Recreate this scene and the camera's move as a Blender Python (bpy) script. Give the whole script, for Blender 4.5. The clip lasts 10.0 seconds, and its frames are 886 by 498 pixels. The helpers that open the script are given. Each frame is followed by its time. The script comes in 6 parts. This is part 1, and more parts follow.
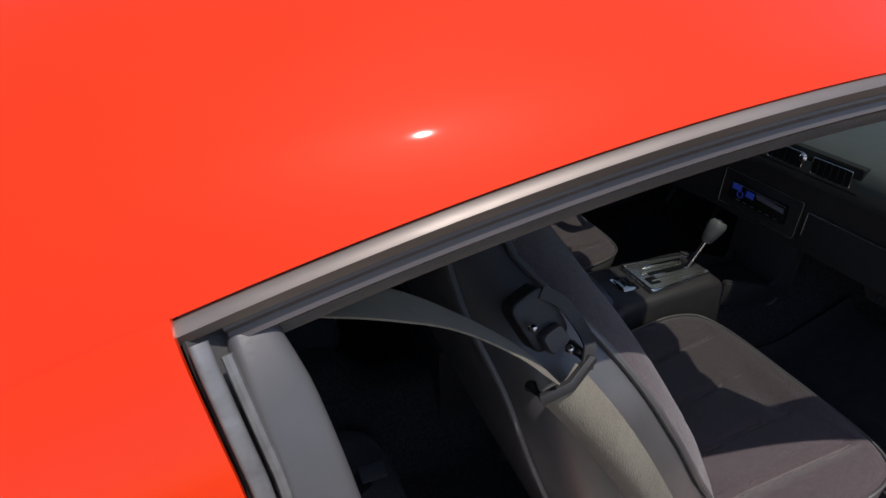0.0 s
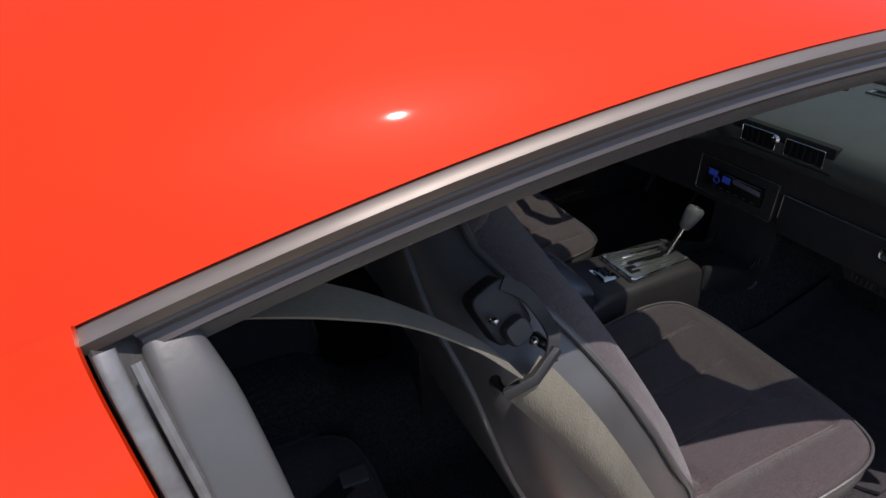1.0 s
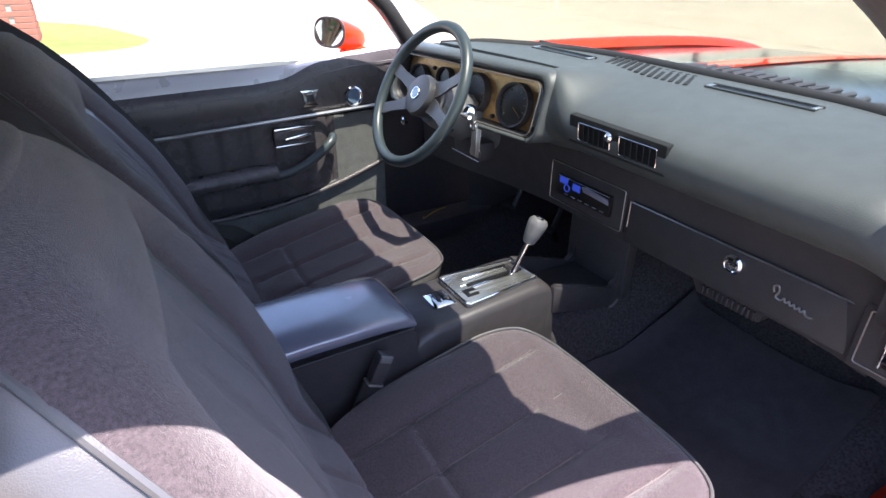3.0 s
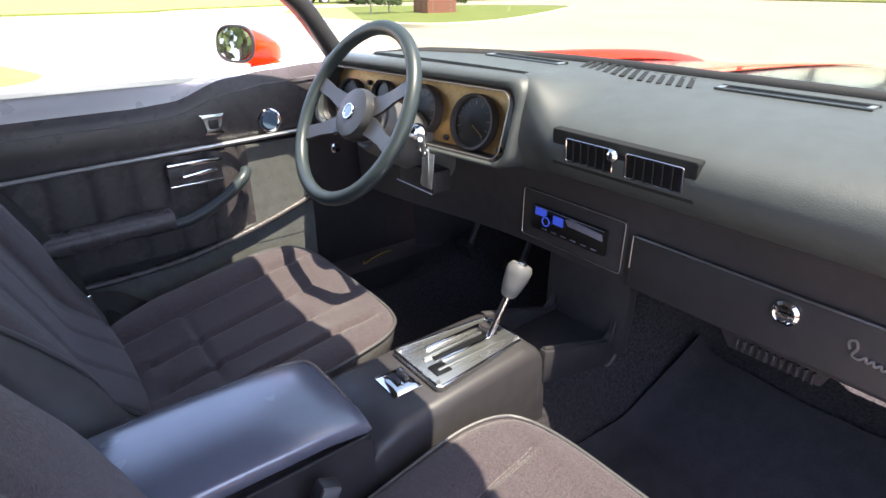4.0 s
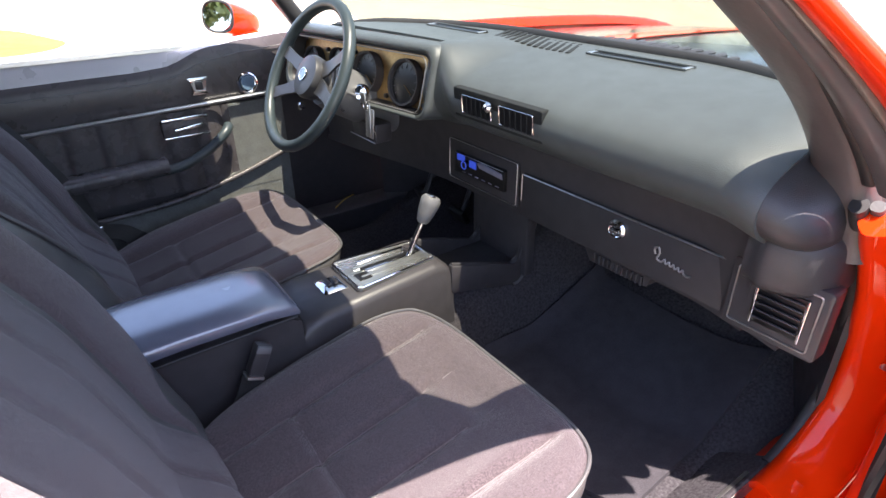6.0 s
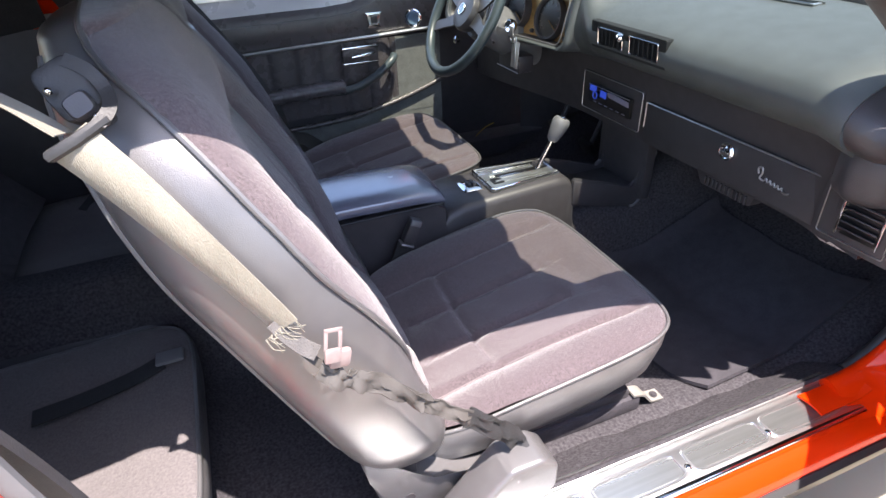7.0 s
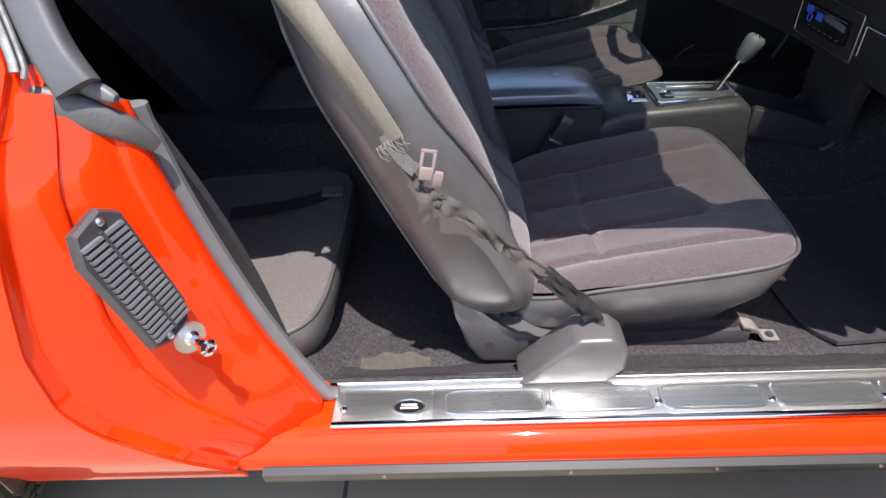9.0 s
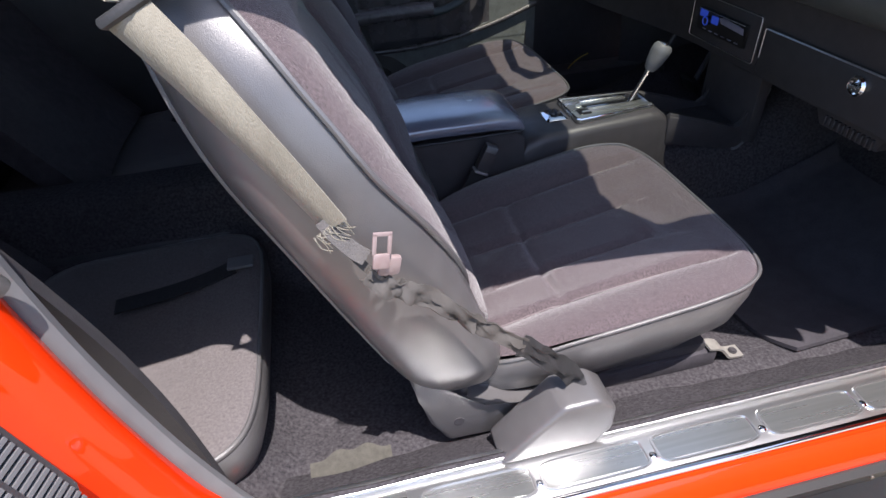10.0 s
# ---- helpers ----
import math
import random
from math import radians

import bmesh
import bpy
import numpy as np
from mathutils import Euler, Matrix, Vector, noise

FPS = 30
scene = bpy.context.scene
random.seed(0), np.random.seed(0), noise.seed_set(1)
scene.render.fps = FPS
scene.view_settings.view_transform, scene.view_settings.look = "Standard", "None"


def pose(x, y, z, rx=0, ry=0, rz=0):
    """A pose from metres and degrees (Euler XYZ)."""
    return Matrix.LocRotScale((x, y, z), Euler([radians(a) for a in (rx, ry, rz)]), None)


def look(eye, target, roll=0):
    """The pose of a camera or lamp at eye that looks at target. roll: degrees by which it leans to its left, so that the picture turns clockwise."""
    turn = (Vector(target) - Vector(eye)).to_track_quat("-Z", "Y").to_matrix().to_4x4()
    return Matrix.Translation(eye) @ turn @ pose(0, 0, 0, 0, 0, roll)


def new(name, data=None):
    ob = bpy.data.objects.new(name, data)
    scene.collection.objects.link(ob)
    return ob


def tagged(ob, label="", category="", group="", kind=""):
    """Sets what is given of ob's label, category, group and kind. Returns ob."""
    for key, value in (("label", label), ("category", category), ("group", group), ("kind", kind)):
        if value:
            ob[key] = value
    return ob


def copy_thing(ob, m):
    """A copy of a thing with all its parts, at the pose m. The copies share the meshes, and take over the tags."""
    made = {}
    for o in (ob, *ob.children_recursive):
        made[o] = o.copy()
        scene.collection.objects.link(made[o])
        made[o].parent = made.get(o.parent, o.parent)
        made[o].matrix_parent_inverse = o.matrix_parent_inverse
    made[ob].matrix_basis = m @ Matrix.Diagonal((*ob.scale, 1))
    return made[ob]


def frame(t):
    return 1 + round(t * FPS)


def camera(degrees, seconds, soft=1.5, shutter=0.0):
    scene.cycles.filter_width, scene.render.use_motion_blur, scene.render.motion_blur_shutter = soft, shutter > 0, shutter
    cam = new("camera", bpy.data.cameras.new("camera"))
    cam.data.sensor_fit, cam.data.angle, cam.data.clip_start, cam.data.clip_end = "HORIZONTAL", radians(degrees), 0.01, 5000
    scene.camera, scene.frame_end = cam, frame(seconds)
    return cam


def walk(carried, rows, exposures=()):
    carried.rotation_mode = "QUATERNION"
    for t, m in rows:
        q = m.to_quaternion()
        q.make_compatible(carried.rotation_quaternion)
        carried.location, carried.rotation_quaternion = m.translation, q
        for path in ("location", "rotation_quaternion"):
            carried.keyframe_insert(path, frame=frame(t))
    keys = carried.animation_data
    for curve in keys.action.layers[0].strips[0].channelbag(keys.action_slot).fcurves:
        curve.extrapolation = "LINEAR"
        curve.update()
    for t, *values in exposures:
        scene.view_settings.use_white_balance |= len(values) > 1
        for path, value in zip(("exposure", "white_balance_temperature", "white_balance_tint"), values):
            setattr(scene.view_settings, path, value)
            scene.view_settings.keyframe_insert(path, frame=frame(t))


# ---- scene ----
cam = camera(75.5, 10.0)
PATH = [
    (0, (-0.232, -0.946, 1.392), (0.427, 0.644, 0.374), 1.1),
    (0.5, (-0.207, -0.922, 1.38), (0.458, 0.666, 0.362), 0.2),
    (1, (-0.201, -0.944, 1.378), (0.495, 0.629, 0.357), -0.6),
    (1.5, (-0.154, -0.991, 1.366), (0.603, 0.551, 0.342), -0.5),
    (2, (-0.114, -1.042, 1.344), (0.689, 0.488, 0.337), -0.6),
    (2.5, (0.024, -1.031, 1.311), (0.882, 0.497, 0.348), -0.3),
    (2.7, (0.073, -0.992, 1.302), (0.954, 0.525, 0.341), 0.2),
    (3.8, (0.239, -0.674, 1.163), (1.278, 0.811, 0.316), -0.1),
    (4, (0.26, -0.632, 1.166), (1.378, 0.793, 0.319), 0.2),
    (4.5, (0.306, -0.655, 1.169), (1.494, 0.712, 0.321), 0.4),
    (5, (0.314, -0.746, 1.186), (1.523, 0.588, 0.314), 0.1),
    (5.2, (0.314, -0.783, 1.197), (1.503, 0.558, 0.31), 0.0),
    (6.5, (0.186, -1.095, 1.218), (1.038, 0.412, 0.218), -1.3),
    (7, (0.125, -1.205, 1.223), (0.729, 0.376, 0.156), -2.4),
    (7.5, (0.13, -1.308, 1.225), (0.462, 0.308, 0.095), -2.9),
    (8, (0.181, -1.388, 1.201), (0.275, 0.224, 0.022), -3.1),
    (8.5, (0.192, -1.407, 1.188), (0.134, 0.186, -0.02), -3.4),
    (9, (0.218, -1.369, 1.17), (0.15, 0.217, -0.046), -3.5),
    (9.5, (0.199, -1.283, 1.17), (0.252, 0.307, -0.043), -3.6),
    (10, (0.153, -1.198, 1.165), (0.445, 0.369, -0.044), -3.8),
]
EXPOSURES = [(0, -0.1, 6500, 15), (1.5, 0.36, 6550, 17), (2.0, 1.10, 6350, 18), (2.7, 1.98, 6300, 21), (3.8, 2.56, 6950, 22), (5.2, 2.56, 6950, 22), (6.5, 2.36, 6700, 20), (7.0, 2.32, 6650, 18),
             (7.5, 2.28, 6600, 17), (8.0, 2.10, 6950, 6), (8.5, 1.68, 7000, 5), (9.0, 1.28, 6500, 14), (9.5, 1.26, 6400, 16), (10.0, 1.42, 6350, 17)]
walk(cam, [(t, look(eye, target, roll)) for t, eye, target, roll in PATH], EXPOSURES)

# ---- daylight ----
SUN = Vector((0.10, -0.33, 1.0)).normalized()
world = bpy.data.worlds.new("sky")
scene.world = world
world.use_nodes = True
wn = world.node_tree
sky = wn.nodes.new("ShaderNodeTexSky")
sky.sky_type, sky.sun_disc = "NISHITA", False
sky.sun_elevation = math.asin(SUN.z)
sky.sun_rotation = math.atan2(SUN.x, SUN.y)
wn.links.new(sky.outputs[0], wn.nodes["Background"].inputs[0])
wn.nodes["Background"].inputs[1].default_value = 0.145
sun = new("sun", bpy.data.lights.new("sun", "SUN"))
sun.data.energy, sun.data.angle, sun.data.color = 4.0, radians(0.5), (1.0, 0.96, 0.9)
sun.matrix_world = look(SUN * 20, (0, 0, 0))


# ---- materials ----
def material(name, base, rough=0.5, metal=0.0, second=None, scale=40.0, mix=0.5, bump=0.0, bump_scale=200.0,
             coat=0.0, sheen=0.0, spec=0.5, stretch=(1, 1, 1), rough_var=0.0, detail=6.0, coat_rough=0.03):
    """A surface with a coarse and a fine variation of its colour, and a fine relief, in metres."""
    m = bpy.data.materials.new(name)
    m.use_nodes = True
    nt = m.node_tree
    b = nt.nodes["Principled BSDF"]
    b.inputs["Roughness"].default_value, b.inputs["Metallic"].default_value = rough, metal
    b.inputs["Specular IOR Level"].default_value = spec
    b.inputs["Coat Weight"].default_value, b.inputs["Coat Roughness"].default_value = coat, coat_rough
    b.inputs["Sheen Weight"].default_value, b.inputs["Sheen Roughness"].default_value = sheen, 0.4
    co = nt.nodes.new("ShaderNodeTexCoord")
    mp = nt.nodes.new("ShaderNodeMapping")
    mp.inputs["Scale"].default_value = stretch
    nt.links.new(co.outputs["Object"], mp.inputs[0])
    second = second or tuple(c * 0.8 for c in base)
    fine = nt.nodes.new("ShaderNodeTexNoise")
    fine.inputs["Scale"].default_value, fine.inputs["Detail"].default_value = scale, detail
    nt.links.new(mp.outputs[0], fine.inputs["Vector"])
    broad = nt.nodes.new("ShaderNodeTexNoise")
    broad.inputs["Scale"].default_value, broad.inputs["Detail"].default_value = scale / 9, 3
    nt.links.new(mp.outputs[0], broad.inputs["Vector"])
    add = nt.nodes.new("ShaderNodeMath")
    add.operation = "MULTIPLY_ADD"
    add.inputs[1].default_value = 0.5
    nt.links.new(broad.outputs[0], add.inputs[0])
    half = nt.nodes.new("ShaderNodeMath")
    half.operation = "MULTIPLY"
    half.inputs[1].default_value = 0.5
    nt.links.new(fine.outputs[0], half.inputs[0])
    nt.links.new(half.outputs[0], add.inputs[2])
    ramp = nt.nodes.new("ShaderNodeMapRange")
    ramp.inputs[1].default_value, ramp.inputs[2].default_value = 0.35, 0.65
    ramp.inputs[4].default_value = mix * 2 if mix < 0.5 else 1.0
    nt.links.new(add.outputs[0], ramp.inputs[0])
    mx = nt.nodes.new("ShaderNodeMix")
    mx.data_type = "RGBA"
    mx.inputs[6].default_value, mx.inputs[7].default_value = (*base, 1), (*second, 1)
    nt.links.new(ramp.outputs[0], mx.inputs[0])
    nt.links.new(mx.outputs[2], b.inputs["Base Color"])
    if rough_var:
        rr = nt.nodes.new("ShaderNodeMapRange")
        rr.inputs[1].default_value, rr.inputs[2].default_value = 0.3, 0.7
        rr.inputs[3].default_value, rr.inputs[4].default_value = max(0.02, rough - rough_var), rough + rough_var
        nt.links.new(add.outputs[0], rr.inputs[0])
        nt.links.new(rr.outputs[0], b.inputs["Roughness"])
    if bump:
        grain = nt.nodes.new("ShaderNodeTexNoise")
        grain.inputs["Scale"].default_value, grain.inputs["Detail"].default_value = bump_scale, 3
        nt.links.new(mp.outputs[0], grain.inputs["Vector"])
        bp = nt.nodes.new("ShaderNodeBump")
        bp.inputs["Strength"].default_value, bp.inputs["Distance"].default_value = bump, 0.002
        nt.links.new(grain.outputs[0], bp.inputs["Height"])
        nt.links.new(bp.outputs[0], b.inputs["Normal"])
    return m


def glass(name, tint=(1, 1, 1), rough=0.0):
    m = bpy.data.materials.new(name)
    m.use_nodes = True
    nt = m.node_tree
    nt.nodes.remove(nt.nodes["Principled BSDF"])
    clear, shine, mx = (nt.nodes.new(k) for k in ("ShaderNodeBsdfTransparent", "ShaderNodeBsdfGlossy", "ShaderNodeMixShader"))
    clear.inputs[0].default_value = (*tint, 1)
    shine.inputs["Roughness"].default_value = rough
    lw = nt.nodes.new("ShaderNodeLayerWeight")
    lw.inputs[0].default_value = 0.5
    pw = nt.nodes.new("ShaderNodeMath")
    pw.operation = "POWER"
    pw.inputs[1].default_value = 5.0
    nt.links.new(lw.outputs["Facing"], pw.inputs[0])
    ad = nt.nodes.new("ShaderNodeMath")
    ad.operation = "MULTIPLY_ADD"
    ad.inputs[1].default_value, ad.inputs[2].default_value = 0.4, 0.035
    nt.links.new(pw.outputs[0], ad.inputs[0])
    nt.links.new(ad.outputs[0], mx.inputs[0])
    nt.links.new(clear.outputs[0], mx.inputs[1])
    nt.links.new(shine.outputs[0], mx.inputs[2])
    nt.links.new(mx.outputs[0], nt.nodes["Material Output"].inputs[0])
    return m


PAINT = material("orange red paint", (0.82, 0.036, 0.0008), 0.55, second=(0.78, 0.031, 0.0006), scale=6, coat=0.72, spec=0.05)
BLACK_PAINT = material("black gloss paint", (0.014, 0.015, 0.015), 0.30, coat=1.0, coat_rough=0.14, spec=0.5, scale=8)
VINYL = material("black grained vinyl", (0.050, 0.048, 0.051), 0.42, second=(0.036, 0.034, 0.037), scale=30, bump=0.35, bump_scale=700, rough_var=0.06)
SEAT_VINYL = material("charcoal seat vinyl", (0.100, 0.096, 0.096), 0.34, second=(0.074, 0.071, 0.071), scale=25, bump=0.22, bump_scale=900, rough_var=0.07, coat=0.6, coat_rough=0.32)
VELOUR = material("charcoal velour", (0.134, 0.105, 0.110), 0.9, second=(0.052, 0.041, 0.045), scale=3200, bump=0.8, bump_scale=1100, sheen=0.35, spec=0.15)
DARK_VELOUR = material("black velour", (0.090, 0.078, 0.084), 0.9, second=(0.050, 0.043, 0.047), scale=380, bump=0.6, bump_scale=900, sheen=0.2, spec=0.15)
CARPET = material("black loop carpet", (0.098, 0.091, 0.097), 0.95, second=(0.022, 0.020, 0.023), scale=1600, bump=1.0, bump_scale=1000, spec=0.1)
REAR_CLOTH = material("charcoal rear seat cloth", (0.150, 0.134, 0.132), 0.85, second=(0.085, 0.075, 0.076), scale=2200, bump=0.5, bump_scale=900, sheen=0.2, spec=0.15)
MAT = material("black rubber-backed mat", (0.062, 0.057, 0.064), 0.85, second=(0.043, 0.040, 0.045), scale=300, bump=0.8, bump_scale=500, spec=0.2)
DASH = material("dash pad vinyl", (0.080, 0.091, 0.092), 0.42, second=(0.064, 0.073, 0.074), scale=25, bump=0.32, bump_scale=650, rough_var=0.05)
PLASTIC = material("black moulded plastic", (0.054, 0.050, 0.053), 0.38, second=(0.038, 0.035, 0.038), scale=40, bump=0.15, bump_scale=500, rough_var=0.08)
GREY_TRIM = material("grey aged plastic trim", (0.155, 0.155, 0.158), 0.45, second=(0.105, 0.105, 0.108), scale=18, bump=0.06, bump_scale=300, rough_var=0.1)
AGED = material("aged mid-grey rubber", (0.085, 0.082, 0.080), 0.5, second=(0.055, 0.053, 0.052), scale=25, bump=0.3, bump_scale=250, rough_var=0.1)
STRIP = material("pitted bright strip", (0.26, 0.255, 0.25), 0.50, metal=0.5, second=(0.13, 0.125, 0.125), scale=90, rough_var=0.2, bump=0.1, bump_scale=250)
CHANNEL = material("scuffed dark grey plastic", (0.095, 0.095, 0.098), 0.42, second=(0.060, 0.060, 0.063), scale=22, bump=0.04, bump_scale=250, rough_var=0.14)
DULL = material("dull grey metal", (0.048, 0.047, 0.048), 0.38, metal=0.0, second=(0.024, 0.024, 0.025), scale=30, stretch=(0.1, 1, 1), rough_var=0.12)
STAINED = material("stained crumpled webbing", (0.072, 0.064, 0.056), 0.7, second=(0.050, 0.045, 0.040), scale=45, bump=0.4, bump_scale=600)
GREY_WEB = material("greyed worn webbing", (0.098, 0.090, 0.084), 0.75, second=(0.066, 0.060, 0.058), scale=80, bump=0.6, bump_scale=500)
PINK = material("pale pinkish worn plastic", (0.27, 0.22, 0.21), 0.4, second=(0.19, 0.13, 0.12), scale=60)
SEAL = material("mauve-grey aged seal", (0.105, 0.092, 0.092), 0.38, second=(0.062, 0.054, 0.055), scale=18, bump=0.2, bump_scale=200, rough_var=0.1, stretch=(0.2, 1, 1))
BARE = material("pale bare metal", (0.22, 0.21, 0.19), 0.5, metal=0.3, second=(0.30, 0.28, 0.25), scale=60)
YELLOW = material("yellow wire", (0.60, 0.42, 0.05), 0.5, scale=60)
RUBBER = material("black weatherstrip rubber", (0.024, 0.023, 0.024), 0.55, second=(0.016, 0.016, 0.016), scale=30, bump=0.2, bump_scale=300)
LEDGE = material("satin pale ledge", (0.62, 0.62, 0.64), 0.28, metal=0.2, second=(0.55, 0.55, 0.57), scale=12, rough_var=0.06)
SPOKE = material("satin dark grey spoke", (0.050, 0.049, 0.053), 0.35, second=(0.04, 0.04, 0.043), scale=40, rough_var=0.06)
CHROME = material("chrome", (0.82, 0.82, 0.83), 0.08, metal=1.0, second=(0.74, 0.74, 0.75), scale=40, rough_var=0.04)
STEEL = material("brushed steel", (0.74, 0.74, 0.73), 0.36, metal=1.0, second=(0.62, 0.62, 0.62), scale=60, stretch=(0.06, 1, 1), rough_var=0.08)
ALUMINIUM = material("weathered aluminium", (0.37, 0.328, 0.295), 0.38, metal=0.65, second=(0.15, 0.130, 0.117), scale=30, rough_var=0.12, stretch=(0.15, 1, 1))
PANEL_BRUSHED = material("ribbed brushed plate", (0.56, 0.57, 0.56), 0.30, metal=0.9, second=(0.30, 0.31, 0.30), scale=80, stretch=(0.05, 1, 1), rough_var=0.08)
WEBBING = material("faded tan webbing", (0.205, 0.188, 0.145), 0.7, second=(0.165, 0.150, 0.114), scale=160, bump=0.5, bump_scale=900, stretch=(1, 1, 0.3), sheen=0.2)
BLACK_WEB = material("black webbing", (0.022, 0.021, 0.022), 0.65, second=(0.014, 0.014, 0.015), scale=160, bump=0.5, bump_scale=900)
GOLD = material("engine-turned gold dash panel", (0.50, 0.31, 0.13), 0.35, metal=0.6, second=(0.34, 0.20, 0.08), scale=120, rough_var=0.1)
DIAL = material("black dial face", (0.010, 0.010, 0.011), 0.3, scale=50)
WHITE = material("white marking", (0.75, 0.75, 0.73), 0.5, scale=60)
BLUE_ENAMEL = material("pale blue enamel", (0.14, 0.22, 0.32), 0.2, scale=60, coat=0.5)
DOOR_VINYL = material("black door vinyl", (0.098, 0.087, 0.091), 0.27, second=(0.070, 0.064, 0.068), scale=30, bump=0.3, bump_scale=600, rough_var=0.06)
GREY_CARPET = material("grey door carpet", (0.17, 0.18, 0.175), 0.9, second=(0.12, 0.125, 0.12), scale=300, bump=0.6, bump_scale=600, sheen=0.2)
# Blue-grey base raised in place of the sky's reflection on the lid.
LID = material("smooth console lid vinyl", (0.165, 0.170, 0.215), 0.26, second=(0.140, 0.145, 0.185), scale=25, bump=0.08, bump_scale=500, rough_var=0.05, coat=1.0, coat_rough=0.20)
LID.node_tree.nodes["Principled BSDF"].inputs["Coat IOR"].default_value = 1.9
HEADLINER = material("black headliner cloth", (0.030, 0.028, 0.030), 0.95, second=(0.02, 0.019, 0.02), scale=200, bump=0.3)
MIRROR = material("mirror", (0.85, 0.86, 0.86), 0.02, metal=1.0, second=(0.84, 0.85, 0.85))
TYRE = material("tyre rubber", (0.018, 0.017, 0.016), 0.75, second=(0.032, 0.029, 0.026), scale=40, bump=0.3, bump_scale=300)
SCREEN = bpy.data.materials.new("lit radio display")
SCREEN.use_nodes = True
SCREEN.node_tree.nodes["Principled BSDF"].inputs["Base Color"].default_value = (0.01, 0.02, 0.08, 1)
SCREEN.node_tree.nodes["Principled BSDF"].inputs["Emission Color"].default_value = (0.04, 0.10, 0.75, 1)
SCREEN.node_tree.nodes["Principled BSDF"].inputs["Emission Strength"].default_value = 0.12
# Unseen rear window, its dark tint added to keep the rear cabin black.
GLASS = glass("dark rear window glass", (0.42, 0.42, 0.40))
TINTED = glass("tinted laminated glass", (0.71, 0.73, 0.68))
CONCRETE = material("sunlit concrete", (0.35, 0.305, 0.225), 0.85, second=(0.28, 0.245, 0.18), scale=1.5, bump=0.3, bump_scale=60, spec=0.2)
KERB = material("pale kerb concrete", (0.58, 0.53, 0.42), 0.85, second=(0.48, 0.44, 0.35), scale=4, bump=0.3, bump_scale=60)
GRASS = material("mown grass", (0.10, 0.135, 0.03), 0.9, second=(0.15, 0.17, 0.05), scale=6, bump=1.0, bump_scale=40, spec=0.2)
BRICK = material("red brick", (0.36, 0.13, 0.085), 0.85, second=(0.27, 0.10, 0.07), scale=30, bump=0.4, bump_scale=120)
MORTAR = material("grey mortar", (0.38, 0.34, 0.29), 0.9, scale=30)
SEAM = material("pale seam thread", (0.19, 0.16, 0.165), 0.9, scale=200)
LEAF = material("shrub leaf", (0.05, 0.085, 0.025), 0.6, second=(0.08, 0.11, 0.03), scale=12)


# ---- mesh helpers ----
def finish(name, bm, mat, parent=None, label="", angle=40):
    bmesh.ops.recalc_face_normals(bm, faces=bm.faces)
    me = bpy.data.meshes.new(name)
    bm.to_mesh(me)
    bm.free()
    me.materials.append(mat)
    for p in me.polygons:
        p.use_smooth = True
    me.set_sharp_from_angle(angle=radians(angle))
    ob = new(name, me)
    if parent:
        ob.parent = parent
        ob.matrix_parent_inverse = parent.matrix_world.inverted()
    return tagged(ob, label)


def part(name, bm, mat, parent, label="", angle=40):
    return finish(name, bm, mat, parent, label, angle)


def thing(name, at, label, category, group="", kind=""):
    ob = new(name)
    ob.empty_display_size = 0.1
    ob.location = at
    ob.matrix_world = Matrix.Translation(at)
    return tagged(ob, label, category, group, kind)


def join(*bms):
    out = bms[0]
    for b in bms[1:]:
        me = bpy.data.meshes.new("tmp")
        b.to_mesh(me)
        b.free()
        out.from_mesh(me)
        bpy.data.meshes.remove(me)
    return out


def box(c, s, b=0.004, m=None, seg=2):
    bm = bmesh.new()
    bmesh.ops.create_cube(bm, size=1)
    bmesh.ops.scale(bm, vec=s, verts=bm.verts)
    if b:
        bmesh.ops.bevel(bm, geom=bm.edges[:], offset=min(b, min(s) * 0.45), segments=seg, affect="EDGES", profile=0.5)
    if m is not None:
        bmesh.ops.transform(bm, matrix=m, verts=bm.verts)
    bmesh.ops.translate(bm, vec=c, verts=bm.verts)
    return bm


def disc(c, r, h, axis=(0, 0, 1), n=32, r2=None, b=0.0):
    bm = bmesh.new()
    bmesh.ops.create_cone(bm, cap_ends=True, segments=n, radius1=r, radius2=r if r2 is None else r2, depth=h)
    if b:
        bmesh.ops.bevel(bm, geom=[e for e in bm.edges if len(e.link_faces) == 2 and any(len(f.verts) > 4 for f in e.link_faces)], offset=b, segments=2, affect="EDGES")
    bmesh.ops.transform(bm, matrix=Vector(axis).to_track_quat("Z", "Y").to_matrix().to_4x4(), verts=bm.verts)
    bmesh.ops.translate(bm, vec=c, verts=bm.verts)
    return bm


def spin(c, profile, axis=(0, 0, 1), n=32):
    """A turned shape: profile of (radius, height) along the axis."""
    q = Vector(axis).to_track_quat("Z", "Y")
    rings = [[Vector(c) + q @ Vector((r * math.cos(2 * math.pi * k / n), r * math.sin(2 * math.pi * k / n), h)) for k in range(n)] for r, h in profile]
    return loft(rings)


def loft(rings, cap=True, closed=True):
    bm = bmesh.new()
    vs = [[bm.verts.new(p) for p in ring] for ring in rings]
    n = len(vs[0])
    for a, b in zip(vs, vs[1:]):
        for k in range(n if closed else n - 1):
            j = (k + 1) % n
            bm.faces.new((a[k], a[j], b[j], b[k]))
    if cap and closed:
        bm.faces.new(vs[0][::-1])
        bm.faces.new(vs[-1])
    return bm


